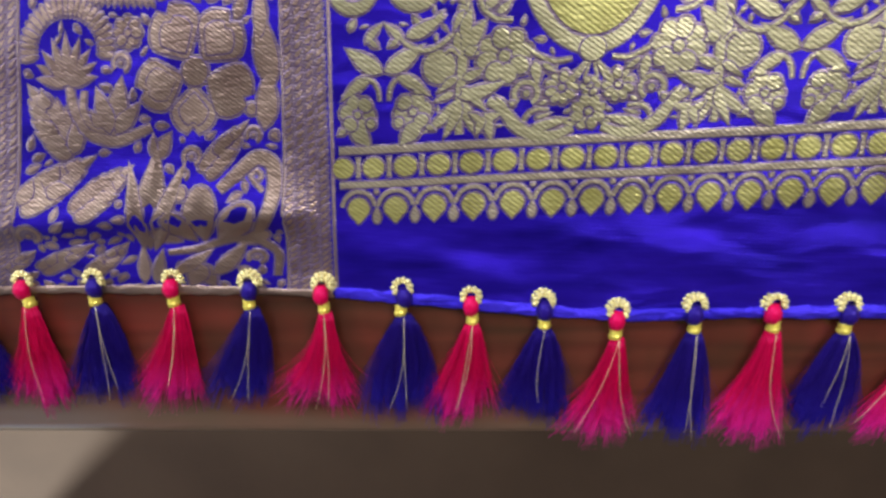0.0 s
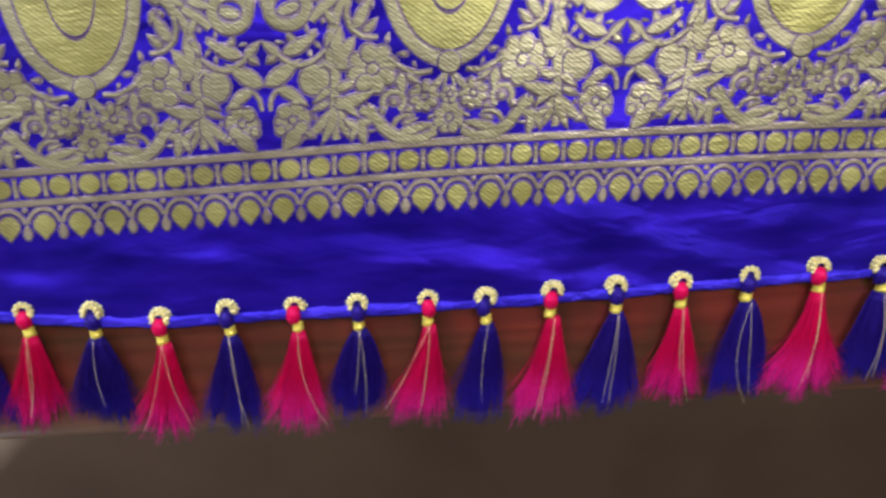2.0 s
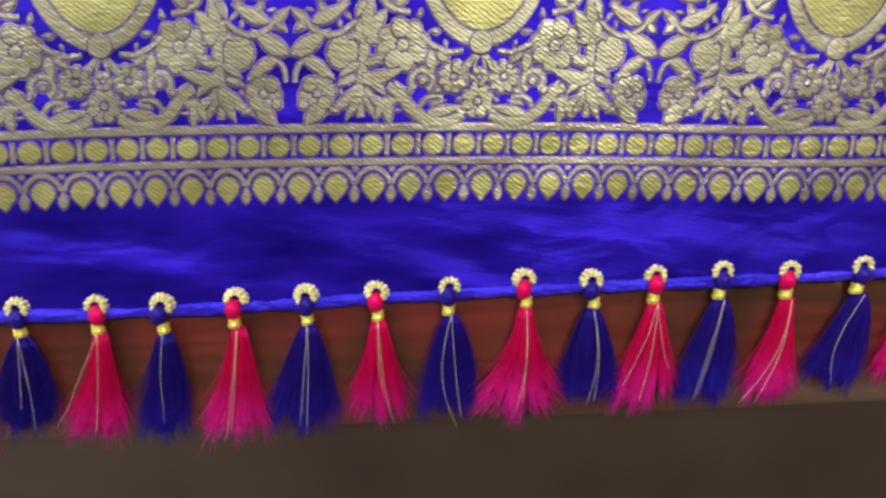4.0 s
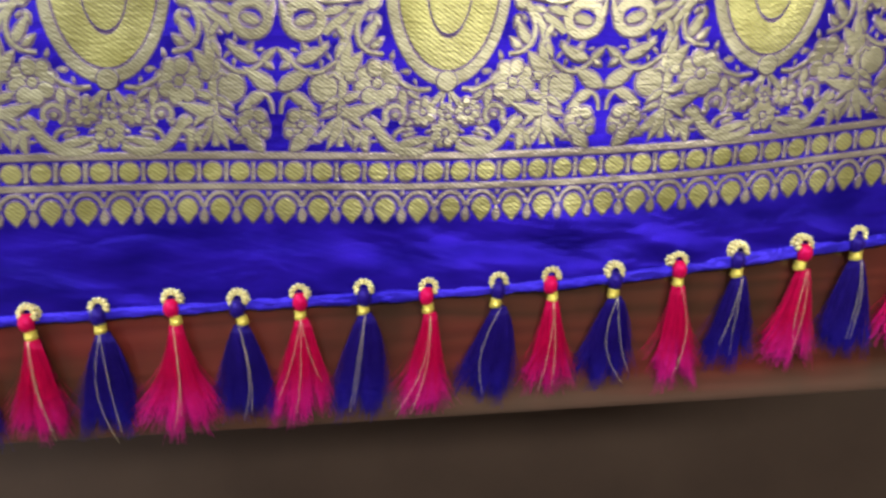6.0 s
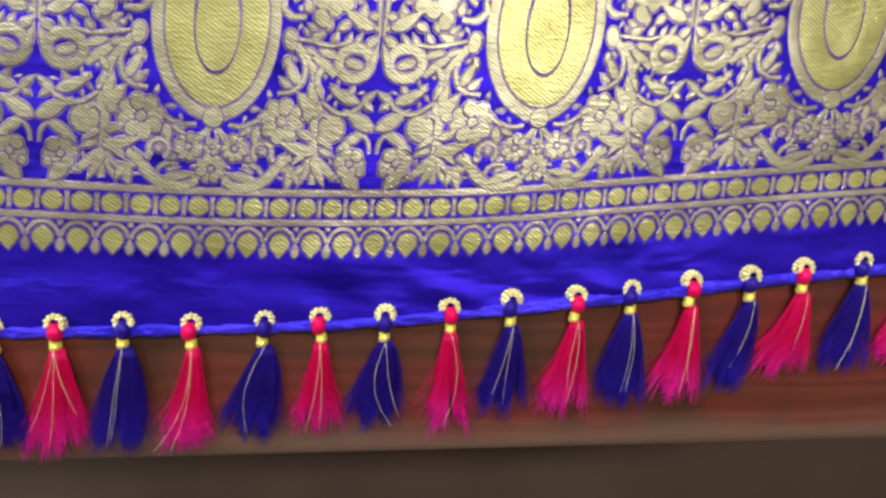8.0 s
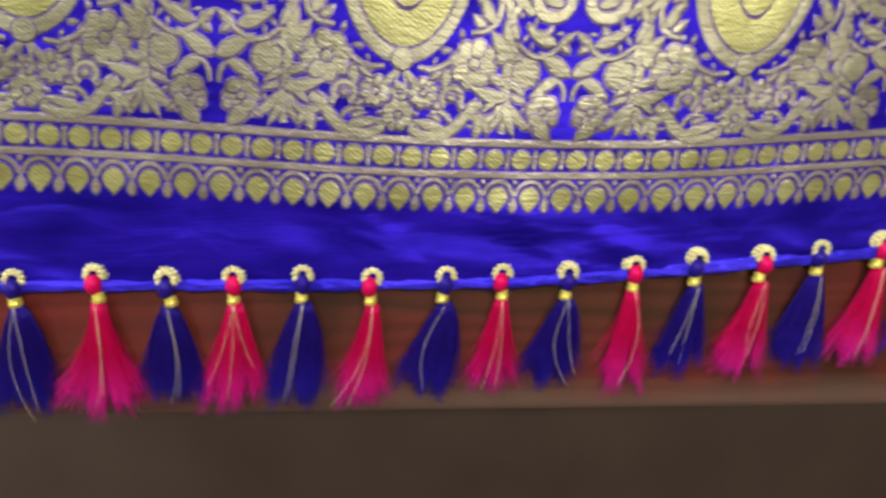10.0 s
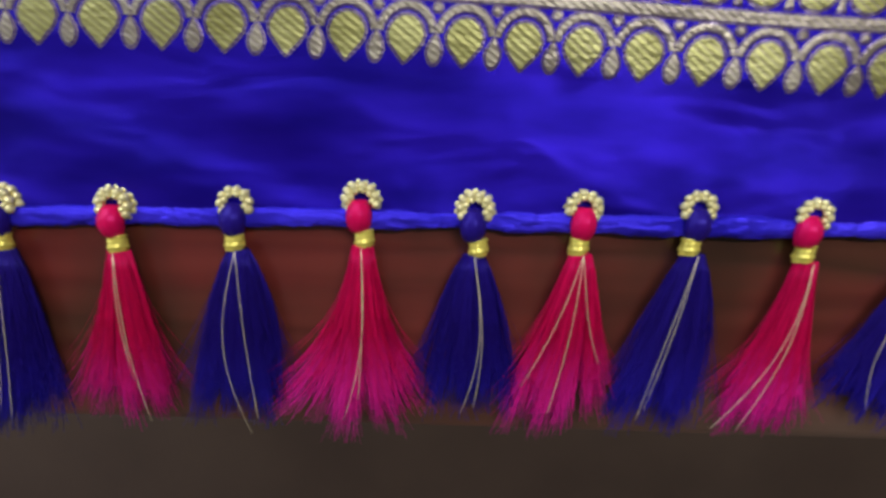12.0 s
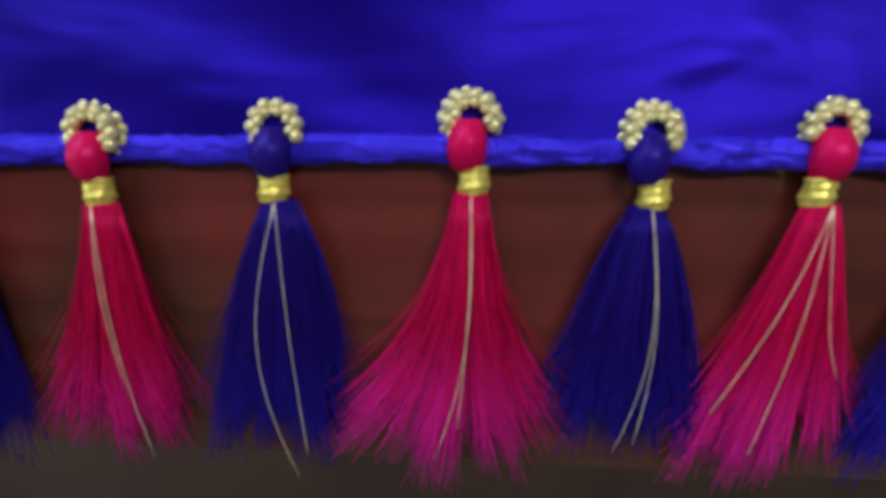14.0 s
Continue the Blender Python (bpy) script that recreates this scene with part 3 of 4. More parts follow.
def half_cell():
    """Motifs of half a repeat: u from 0 at the gap between two sprays to 6.2 at a medallion's axis; v from the top stripe."""
    def at(a, b):
        return (a - 843 - 0.065 * (360 - b)) / 43.3, (368 - 0.1 * (a - 850) - b) / 45.5

    def blade(a, b, c, d, width, bend=0.0):
        (p, q), (r, t) = at(a, b), at(c, d)
        return leaf(p, q, math.hypot(r - p, t - q), width, math.degrees(math.atan2(t - q, r - p)), bend, 8)

    def stem(width, *points):
        return strip([at(*p) for p in points], width)

    def ball(a, b, ra, rb, turn=0.0):
        return ellipse(*at(a, b), ra, rb, turn, 14)

    s = []
    # trunk with its claw foot and side leaves
    s += [stem(0.34, (944, 350), (944, 315), (951, 270), (955, 225), (957, 180), (968, 148), (1000, 108))]
    s += [blade(948, 300, 908, 356, 0.36, -0.22), blade(948, 305, 928, 356, 0.34, -0.1), blade(950, 300, 962, 352, 0.36, 0.1), blade(940, 292, 912, 300, 0.24, 0.2)]
    s += [blade(948, 296, 1006, 284, 0.42, 0.18), blade(950, 285, 985, 305, 0.34, -0.2), blade(946, 270, 916, 286, 0.28, 0.2), blade(952, 270, 982, 262, 0.30, 0.2)]
    s += [blade(955, 232, 982, 190, 0.50, -0.1), blade(955, 215, 968, 176, 0.36, 0), blade(957, 238, 975, 226, 0.34, 0), blade(954, 205, 938, 240, 0.30, 0.2)]
    s += [blade(958, 180, 942, 205, 0.24, 0.1), blade(960, 172, 950, 140, 0.26, 0.2)]
    # star-shaped leaf at the foot
    s += [blade(978, 322, 966, 350, 0.30), blade(980, 318, 986, 356, 0.36), blade(976, 326, 1002, 318, 0.30), blade(975, 330, 958, 318, 0.26)]
    # berry, fat leaf and curl beside the gap
    s += [ball(923, 256, 0.46, 0.48), stem(0.16, (950, 240), (940, 230), (930, 238)), blade(853, 264, 905, 234, 0.50, 0.12)]
    s += [blade(868, 272, 912, 284, 0.36, -0.25), stem(0.12, (853, 306), (855, 290), (863, 276), (880, 269)), blade(886, 292, 906, 290, 0.2)]
    # six-petalled flower over a pointed leaf
    s += flower(*at(884, 320), 0.62, 6, 10)
    s += [blade(892, 336, 862, 366, 0.52, 0.08), blade(900, 338, 912, 346, 0.22), ball(864, 336, 0.16, 0.17)]
    # boat-shaped spray
    s += [stem(0.18, (872, 212), (880, 226), (900, 236), (922, 230), (945, 210)), blade(884, 216, 934, 196, 0.40, 0.15), blade(876, 222, 860, 196, 0.26, 0.2)]
    s += [blade(872, 220, 858, 232, 0.22, 0), blade(900, 202, 896, 186, 0.2, 0.2), blade(922, 196, 930, 180, 0.22, -0.2), blade(936, 226, 952, 236, 0.2)]
    # paisley
    pu, pv = at(898, 149)
    s += [ring(pu, pv, 0.44, 0.36, 0.80, 0.76, 0, 360, 30), ellipse(pu + 0.03, pv - 0.04, 0.34, 0.17, 18, 14)]
    s += [stem(0.34, (928, 168), (942, 152), (958, 140), (968, 132)), blade(880, 124, 868, 104, 0.34, 0.2), blade(870, 160, 866, 120, 0.26, 0.1)]
    # branches above it
    s += [stem(0.15, (912, 114), (940, 118), (972, 108), (996, 102)), blade(902, 118, 892, 100, 0.18), blade(918, 118, 910, 98, 0.18), blade(960, 124, 922, 134, 0.30, 0.15)]
    s += [blade(975, 104, 956, 90, 0.32, 0.2), blade(940, 112, 932, 94, 0.22), blade(965, 128, 990, 116, 0.24)]
    # small scroll beside the medallion
    s += [stem(0.18, (1006, 112), (990, 126), (978, 150), (982, 178), (1000, 190), (1020, 190)), blade(992, 176, 1008, 132, 0.34, -0.15), blade(1000, 182, 1022, 166, 0.26, 0.15)]
    s += [stem(0.13, (988, 178), (988, 164), (998, 160), (998, 170)), ball(1009, 102, 0.24, 0.36, -10), blade(1010, 128, 1016, 146, 0.2)]
    # eight-petalled flower and its tendrils
    s += flower(*at(1008, 238), 0.86, 8, 12)
    s += [stem(0.16, (1032, 222), (1050, 236), (1072, 244), (1094, 238)), blade(1048, 244, 1046, 276, 0.34, 0.1), blade(1056, 246, 1074, 258, 0.2), blade(978, 262, 962, 266, 0.22), blade(976, 232, 966, 240, 0.2)]
    # curl, thick scroll and roses at the foot of the medallion
    cu, cv = at(1034, 288)
    s += [ring(cu, cv, 0.26, 0.25, 0.45, 0.44, -60, 230, 22), ellipse(cu + 0.02, cv, 0.13, 0.13, 0, 10)]
    s += [stem(0.40, (984, 300), (1004, 312), (1018, 334), (1042, 348), (1072, 346), (1094, 332)), blade(1006, 316, 998, 292, 0.28, 0.1), blade(1012, 308, 1020, 298, 0.2)]
    s += [stem(0.15, (1028, 330), (1036, 316), (1050, 308), (1064, 310)), blade(1040, 336, 1090, 326, 0.32, 0.12), blade(1046, 322, 1066, 314, 0.16)]
    s += flower(*at(1080, 278), 0.54, 9, 0)
    s += [blade(1062, 258, 1074, 248, 0.2), blade(1096, 262, 1104, 252, 0.18), blade(1062, 296, 1050, 304, 0.18)]
    # stripes along the upper gap, leaf spray and round flower
    s += [strip([(0.16, 9.6), (0.17, 8.2), (0.15, 6.8), (0.07, 5.7)], 0.16)]
    s += [blade(876, 92, 926, 70, 0.46, 0.2), blade(884, 74, 864, 74, 0.28), blade(896, 84, 896, 52, 0.36, 0.1), blade(916, 80, 934, 92, 0.3), blade(874, 90, 862, 100, 0.22)]
    s += [ball(962, 70, 0.26, 0.34, -30), blade(968, 90, 984, 78, 0.24), blade(950, 92, 946, 72, 0.22)]
    s += flower(*at(944, 28), 0.92, 8, 0)
    ku, kv = at(1016, 22)
    s += [ring(ku, kv, 0.20, 0.22, 0.40, 0.42, -40, 260, 20), stem(0.24, (1026, 30), (1030, 48), (1012, 66), (988, 66)), blade(984, 58, 992, 36, 0.32, 0.1), blade(970, 52, 980, 28, 0.3)]
    s += [blade(905, 36, 880, 8, 0.3, -0.3), blade(902, 20, 888, 40, 0.24), stem(0.18, (878, 48), (868, 24), (876, -2), (896, -14)), blade(968, 6, 1000, -10, 0.36)]
    s = [swell(one, 1.0 if any(one is p for bloom in FLOWERS for p in bloom) else 1.16) for one in s]
    # above the medallion's middle
    s += flower(1.25, 8.9, 0.75, 6, 15)
    s += flower(2.85, 9.4, 0.70, 7, 15)
    s += flower(1.6, 11.2, 0.8, 6, 0)
    s += fill(s, 0.12, 6.2, 7.6, 12.6, 11, 700, lambda u, v: ((u - 6.2) / 2.5) ** 2 + ((v - 6.1) / 3.8) ** 2 < 1)
    return s + fill(s, 0.2, 6.0, 0.35, 7.6, 12, 500, lambda u, v: (((u - 6.2) / 2.5) ** 2 + ((v - 6.1) / 3.8) ** 2 < 1) | (u < 0.32), (0.42, 0.3, 0.22), 0.035)


def build_border(parent):
    u_lo, u_hi = -1.55, 82.0
    w = Weave(0.011, 0.026)
    for v0, v1 in ((1.25, 1.51), (2.37, 2.66)):
        us = np.arange(u_lo, u_hi, 0.4)
        w.add(("strip", np.stack([us, np.full_like(us, v1)], -1), np.stack([us, np.full_like(us, v0)], -1)))
    w.build("border_stripe", STRIPE, parent, "woven gold stripes framing the bead row")
    step = 12.4 / 12
    spacer = Weave(0.011, 0.026)
    for k in range(int((u_hi - u_lo) / step)):
        u = step * (k - 2 + 0.63)
        w = Weave(0.011, 0.026)
        w.add(ellipse(u, 1.935, 0.40, 0.37, 0, 20))
        w.build("disc", GOLD_TWILL, parent)
        u += step / 2
        spacer.add(np.array([(u + a, b) for a, b in ((-0.10, 1.59), (0.10, 1.59), (0.07, 1.78), (0.095, 1.93), (0.07, 2.09), (0.10, 2.28), (-0.10, 2.28), (-0.07, 2.09), (-0.095, 1.93), (-0.07, 1.78))]))
    tagged(spacer.build("spacer_trim", STRIPE, parent), kind="stuff")
    step = 12.4 / 10
    small = Weave(0.011, 0.026)
    for k in range(int((u_hi - u_lo) / step)):
        u = step * (k - 1 + 0.26)
        w = Weave(0.011, 0.026)
        w.add(drop(u, 0.0, 0.84, 0.98))
        w.build("woven_drop", GOLD_TWILL, parent)
        small.add(drop(u + step / 2, 0.0, 0.36, 0.64, flip=True))
        small.add(ring(u, 0.50, 0.50, 0.56, 0.67, 0.74, 12, 168, 18))
        small.add(ellipse(u + step / 2, 1.12, 0.11, 0.10, 0, 8))
        small.add(ellipse(u + step / 2, 0.74, 0.06, 0.07, 0, 8))
    tagged(small.build("scallop_trim", STRIPE, parent, "scalloped woven arches between the drops"), kind="stuff")


def build_field(parent):
    FLOWERS.clear()
    cell = half_cell()
    blooms = list(FLOWERS)
    petals = {tuple(one[0]) for bloom in blooms for one in bloom}
    for k in range(7):
        for side in (1, -1):
            def put(w, shape):
                w.add(moved(mirrored(shape) if side < 0 else shape, 12.4 * k, TOP))

            def shown(shape):
                u = shape[1][:, 0].mean() if isinstance(shape, tuple) else shape[:, 0].mean()
                far = max(shape[1][:, 0].max(), shape[2][:, 0].max()) if isinstance(shape, tuple) else shape[:, 0].max()
                return side > 0 or k > 0 or (u < 1.45 and far < 1.85)

            w = Weave()
            for shape in cell:
                if (isinstance(shape, tuple) or tuple(shape[0]) not in petals) and shown(shape):
                    put(w, shape)
            tagged(w.build("leaf_filling", GOLD, parent, "dense gold woven leaves, buds and stems"), kind="stuff")
            for bloom in blooms:
                if shown(bloom[-1]):
                    w = Weave(0.008)
                    for shape in bloom:
                        put(w, shape)
                    w.build("flower", GOLD, parent)
    for k in range(7):
        u, v = 12.4 * k + 6.2, 8.75
        m = new("medallion")
        m.parent = parent
        tagged(m, label="oval gold woven medallion with ribbed rings")
        for name, mat, shapes in (
            ("outer_ring", GOLD, [ring(u, v, 1.94, 3.17, 2.36, 3.68, 0, 360, 56)]),
            ("ribbed_ring", GOLD_TWILL, [ring(u, v, 0.86, 1.94, 1.90, 3.12, 0, 360, 56)]),
            ("foot_flower", GOLD, [*flower(u, 4.15, 0.34, 6), *flower(u, 3.36, 0.58, 8, 20),
                                         *[strip([(u + a * 0.05, 4.92), (u + a * 0.13, 4.66), (u + a * 0.20, 4.40)], 0.11) for a in (-3, -2, -1, 1, 2, 3)],
                                         leaf(u - 0.3, 3.0, 0.6, 0.2, 170), leaf(u + 0.3, 3.0, 0.6, 0.2, 10)])):
            w = Weave(0.008, 0.03)
            for shape in shapes:
                w.add(shape)
            w.build(name, mat, m)
        w = Weave(0.034, 0.02)
        w.add(ellipse(u, 5.25, 0.42, 0.40, 0, 18))
        w.build("woven_bead", GOLD, m)
        w = Weave(0.008, 0.02)
        w.disc(u, v, 0.92, 1.90, 0.20)
        w.build("core", GOLD_TWILL, m)


def build_side_border(parent):
    """The broad border along the saree's long edge, woven right down to the hem. Places in x and v."""
    def at(a, b):
        a, b = a / 1.452, b / 1.452
        return -13.316 + 0.01947 * a - 0.000754 * b, 7.549 - 0.0009 * a - 0.01486 * b - 9.77e-06 * b * b

    def blade(a, b, c, d, width, bend=0.0):
        (p, q), (r, t) = at(a, b), at(c, d)
        return leaf(p, q, math.hypot(r - p, t - q), width, math.degrees(math.atan2(t - q, r - p)), bend, 9)

    def stem(width, *points):
        return strip([at(*p) for p in points], width)

    def serrated(a, b, c, d, width):
        """Toothed leaf: a midrib with pairs of leaflets that shorten to the tip."""
        (p, q), (r, t) = at(a, b), at(c, d)
        long, turn = math.hypot(r - p, t - q), math.degrees(math.atan2(t - q, r - p))
        out = []
        for k in range(5):
            f = 0.06 + 0.16 * k
            x, y = p + f * (r - p), q + f * (t - q)
            size = width * (0.66, 0.72, 0.66, 0.54, 0.40)[k]
            for side in (-1, 1):
                out.append(leaf(x, y, size, long * 0.20, turn + side * (52 - 3 * k), -0.22 * side, 7))
        return out + [leaf(p + 0.66 * (r - p), q + 0.66 * (t - q), long * 0.38, width * 0.26, turn, 0, 7)]

    big = []
    mid = np.array(at(503, 185))
    for turn, long, wide in ((119, 2.25, 1.9), (49, 2.15, 1.85), (-27, 2.1, 1.85), (-94, 2.0, 1.6), (-163, 2.1, 1.7)):
        petal = drop(0, 0.42, wide, long - 0.42, n=26)
        petal[np.argmax(petal[:, 1])] -= (0, 0.26)
        big.append(spin(petal, turn - 90) + mid)
    s = []
    for turn, long, wide in ((119, 2.25, 1.9), (49, 2.15, 1.85), (-27, 2.1, 1.85), (-94, 2.0, 1.6), (-163, 2.1, 1.7)):
        heart = drop(0, 0.62, wide * 0.66, long * 0.56, n=20)
        heart[np.argmax(heart[:, 1])] -= (0, 0.14)
        big.append(spin(heart, turn - 90) + mid)
    big.append(ellipse(*at(503, 185), 0.48, 0.48, 0, 18))
    # fringed crown over a lotus
    cx, cy = at(165, 135)
    for k in range(25):
        a = -8 + k * 8.2
        s.append(ellipse(cx + 1.42 * math.cos(radians(a)), cy + 1.32 * math.sin(radians(a)), 0.30, 0.115, a, 10))
    cx, cy = at(165, 222)
    for k in range(9):
        s.append(leaf(cx, cy, 1.5 - 0.11 * abs(k - 4), 0.36, 90 + (k - 4) * 20, 0, 7))
    s += [stem(0.42, (172, 226), (184, 285), (225, 345), (300, 366), (392, 325)), stem(0.30, (214, 238), (208, 285), (232, 326), (275, 340))]
    # tulip
    s += [blade(292, 345, 318, 210, 0.75, 0.05), blade(282, 340, 262, 232, 0.6, 0.15), blade(302, 340, 348, 262, 0.55, -0.15), blade(262, 330, 234, 290, 0.4)]
    # toothed leaves
    for one in ((192, 402, 66, 236, 1.5), (52, 522, 236, 404, 1.3), (200, 538, 338, 424, 1.2), (528, 438, 634, 312, 0.95)):
        s += serrated(*one)
    # tall bud in the middle
    s += [blade(392, 612, 406, 380, 0.95, 0.0), blade(376, 618, 362, 420, 0.55, 0.12), blade(410, 618, 452, 410, 0.55, -0.12), blade(404, 400, 440, 340, 0.5), blade(398, 395, 396, 345, 0.3)]
    # lotus of rounded petals
    for a, b, turn, wide, long in ((530, 592, 0, 1.05, 1.9), (505, 594, 38, 0.85, 1.35), (570, 594, -40, 1.0, 1.75), (470, 600, 62, 0.6, 1.0), (620, 602, -64, 0.6, 1.1)):
        s.append(spin(drop(0, 0, wide, long, n=18), turn) + np.array(at(a, b)))
    s += [ellipse(*at(474, 480), 0.22, 0.25, 0, 12), ellipse(*at(648, 276), 0.18, 0.2, 0, 12), ellipse(*at(205, 358), 0.14, 0.2, 0, 10)]
    # hooks and spirals
    s += [stem(0.50, (572, 470), (615, 432), (664, 388), (706, 404), (714, 460), (700, 520), (668, 566)), stem(0.16, (684, 470), (662, 452), (648, 436), (664, 420), (680, 436), (668, 448))]
    for a, b, r in ((497, 394, 0.34), (310, 166, 0.34), (654, 338, 0.28), (82, 588, 0.45), (664, 640, 0.36), (478, 436, 0.2)):
        x, v = at(a, b)
        s += [ring(x, v, r * 0.55, r * 0.55, r, r, -70, 220, 18), ellipse(x, v, r * 0.3, r * 0.3, 0, 9)]
    # long leaf beside the corded edge
    s += [blade(682, 318, 700, 180, 0.7, 0.1), blade(700, 215, 652, 20, 0.75, -0.08), blade(668, 90, 668, -60, 0.45, 0.05), blade(602, 46, 634, -40, 0.36, 0.15), blade(700, 330, 716, 350, 0.3)]
    s += flower(*at(326, 86), 0.50, 8, 0)
    # row of leaves along the hem, below the crease
    for one in ((105, 700, 236, 618, 0.9), (240, 706, 330, 612, 0.8), (20, 700, 90, 640, 0.7)):
        s += serrated(*one)
    s += [stem(0.34, (440, 634), (520, 622), (590, 590), (660, 586), (722, 622), (716, 690)), blade(460, 690, 560, 640, 0.5, 0.2), blade(560, 690, 650, 610, 0.55, 0.15), blade(380, 720, 372, 620, 0.4), blade(410, 720, 424, 630, 0.4)]
    s += [spin(drop(0, 0, 0.7, 1.1, n=16), 25) + np.array(at(560, 726)), spin(drop(0, 0, 0.7, 1.1, n=16), -25) + np.array(at(500, 728)), ellipse(*at(480, 672), 0.2, 0.22, 0, 10)]
    for k in range(11):
        x, v = at(222 + 17 * k, 12)
        s.append(leaf(x, v, 0.9, 0.24, 90 + (k - 5) * 6, 0, 6))
    for x, v, r, n in ((-5.4, 10.4, 1.3, 6), (-10.5, 10.6, 1.5, 7), (-7.6, 12.6, 1.4, 5)):
        s += flower(x, v, r, n, 10)
    s = [swell(one, 1.13) for one in s]
    s += fill(big + s, -12.8, -3.8, 7.8, 18.0, 21, 1200, None, (1.3, 0.9, 0.6, 0.4), 0.02)
    s += fill(big + s, -12.8, -3.8, -2.85, 7.8, 22, 800, None, (0.5, 0.36, 0.26), 0.06)
    for name, shapes, words in (("large_flower", big, "large five-petalled flower in pale gold thread"), ("leaf_scroll", s, "pale gold woven leaves, buds and scrolls")):
        w = Weave(0.009)
        for shape in shapes:
            w.add(shape)
        tagged(w.build(name, ANTIQUE, parent, words, mapped=False), kind="stuff")
    for name, lo, hi in (("corded_edge", -3.72, SIDE_X), ("corded_edge", -14.5, -12.95)):
        w = Weave(0.007)
        rows = np.arange(-2.9, 20, 0.25)
        for i, v in enumerate(rows):
            for j, x in enumerate(np.arange(lo + 0.24, hi - 0.05, 0.36)):
                w.add(leaf(x - 0.2, v + (0.12 if j % 2 else 0), 0.50, 0.21, 38, 0.1, 5))
        for x in (lo, hi - 0.04):
            w.add(("strip", np.stack([np.full(60, x + 0.05), np.linspace(-2.9, 20, 60)], -1)[::-1], np.stack([np.full(60, x), np.linspace(-2.9, 20, 60)], -1)[::-1]))
        tagged(w.build(name, ANTIQUE, parent, "dense slanting gold cords", mapped=False), kind="stuff")
    w = Weave(0.008)
    for shape in fill([], -25.8, -14.7, -2.8, 18.0, 31, 1500, None, (1.6, 1.1, 0.7, 0.4), 0.06):
        w.add(shape)
    tagged(w.build("outer_leaf_filling", ANTIQUE, parent, mapped=False), kind="stuff")


saree = tagged(new("saree"), label="violet-blue silk saree with gold brocade laid flat on the table", category="saree")
build_fabric(saree)
build_hem(saree, "rolled_hem", SIDE_X - 0.35, X_RIGHT, 1.0, LIT_HEM_SILK, "narrow rolled and stitched silk hem")
build_hem(saree, "woven_hem", X_LEFT, SIDE_X - 0.38, 0.75, ANTIQUE, "rolled edge of the pale gold side border")
build_border(saree)
build_field(saree)
build_side_border(saree)


# ---- tassels ----
# number, x and y of the bead cap, sideways reach and y of the tip, spread of the tip (centimetres)
TASSELS = [
    (-2, -21.5, 6.5, 0.2, 1.6, 2.0), (-1, -18.9, 6.55, -0.2, 1.5, 2.0),
    (0, -16.40, 6.57, 0.29, 1.66, 2.0), (1, -13.79, 6.42, -0.33, 1.29, 2.0), (2, -11.11, 6.45, -0.56, 1.53, 2.2), (3, -8.20, 6.37, -1.04, 1.35, 2.2),
    (4, -5.45, 6.23, -1.01, 1.44, 2.2), (5, -2.82, 6.04, -0.62, 1.26, 2.9), (6, 0.00, 5.91, -0.37, 0.78, 2.5), (7, 2.38, 5.55, -0.50, 0.69, 2.2),
    (8, 4.87, 5.34, -0.36, 0.56, 2.2), (9, 7.42, 4.94, -0.50, -0.07, 2.2), (10, 10.01, 5.12, -0.38, 0.04, 2.0), (11, 12.63, 5.13, -0.50, -0.21, 2.1),
    (12, 15.01, 5.06, -0.41, 0.30, 2.0), (13, 17.72, 5.08, -0.67, 0.05, 2.0), (14, 19.97, 5.00, -0.51, 0.12, 1.7), (15, 22.56, 5.12, -0.53, -0.19, 2.2),
    (16, 25.03, 5.14, -0.44, 0.01, 2.2), (17, 27.54, 5.19, -0.05, 0.41, 2.4), (18, 30.16, 5.31, -0.15, 0.43, 2.3), (19, 32.87, 5.48, -0.10, 0.25, 3.3),
    (20, 35.31, 5.35, 0.05, 0.66, 2.1), (21, 37.65, 5.47, -0.30, 0.48, 2.3), (22, 40.11, 5.54, -0.40, 0.50, 2.1), (23, 42.62, 5.46, -0.45, 0.32, 2.0),
    (24, 45.36, 5.55, -0.67, 0.74, 2.0), (25, 47.46, 5.66, -0.25, 0.96, 1.9), (26, 50.00, 5.70, -0.45, 1.08, 2.1), (27, 52.56, 6.02, -0.15, 1.01, 2.0),
    (28, 55.05, 6.28, -0.55, 1.59, 1.9), (29, 57.71, 6.44, -0.61, 1.55, 2.0), (30, 59.94, 6.73, -0.45, 1.89, 1.9), (31, 62.52, 7.04, -0.48, 1.99, 2.3),
    (32, 65.06, 7.25, -0.94, 2.60, 1.7), (33, 67.35, 7.59, -0.90, 3.07, 2.5), (34, 69.9, 7.9, -0.6, 3.2, 2.0), (35, 72.4, 8.2, -0.7, 3.5, 2.0), (36, 74.9, 8.5, -0.6, 3.8, 2.0),
]


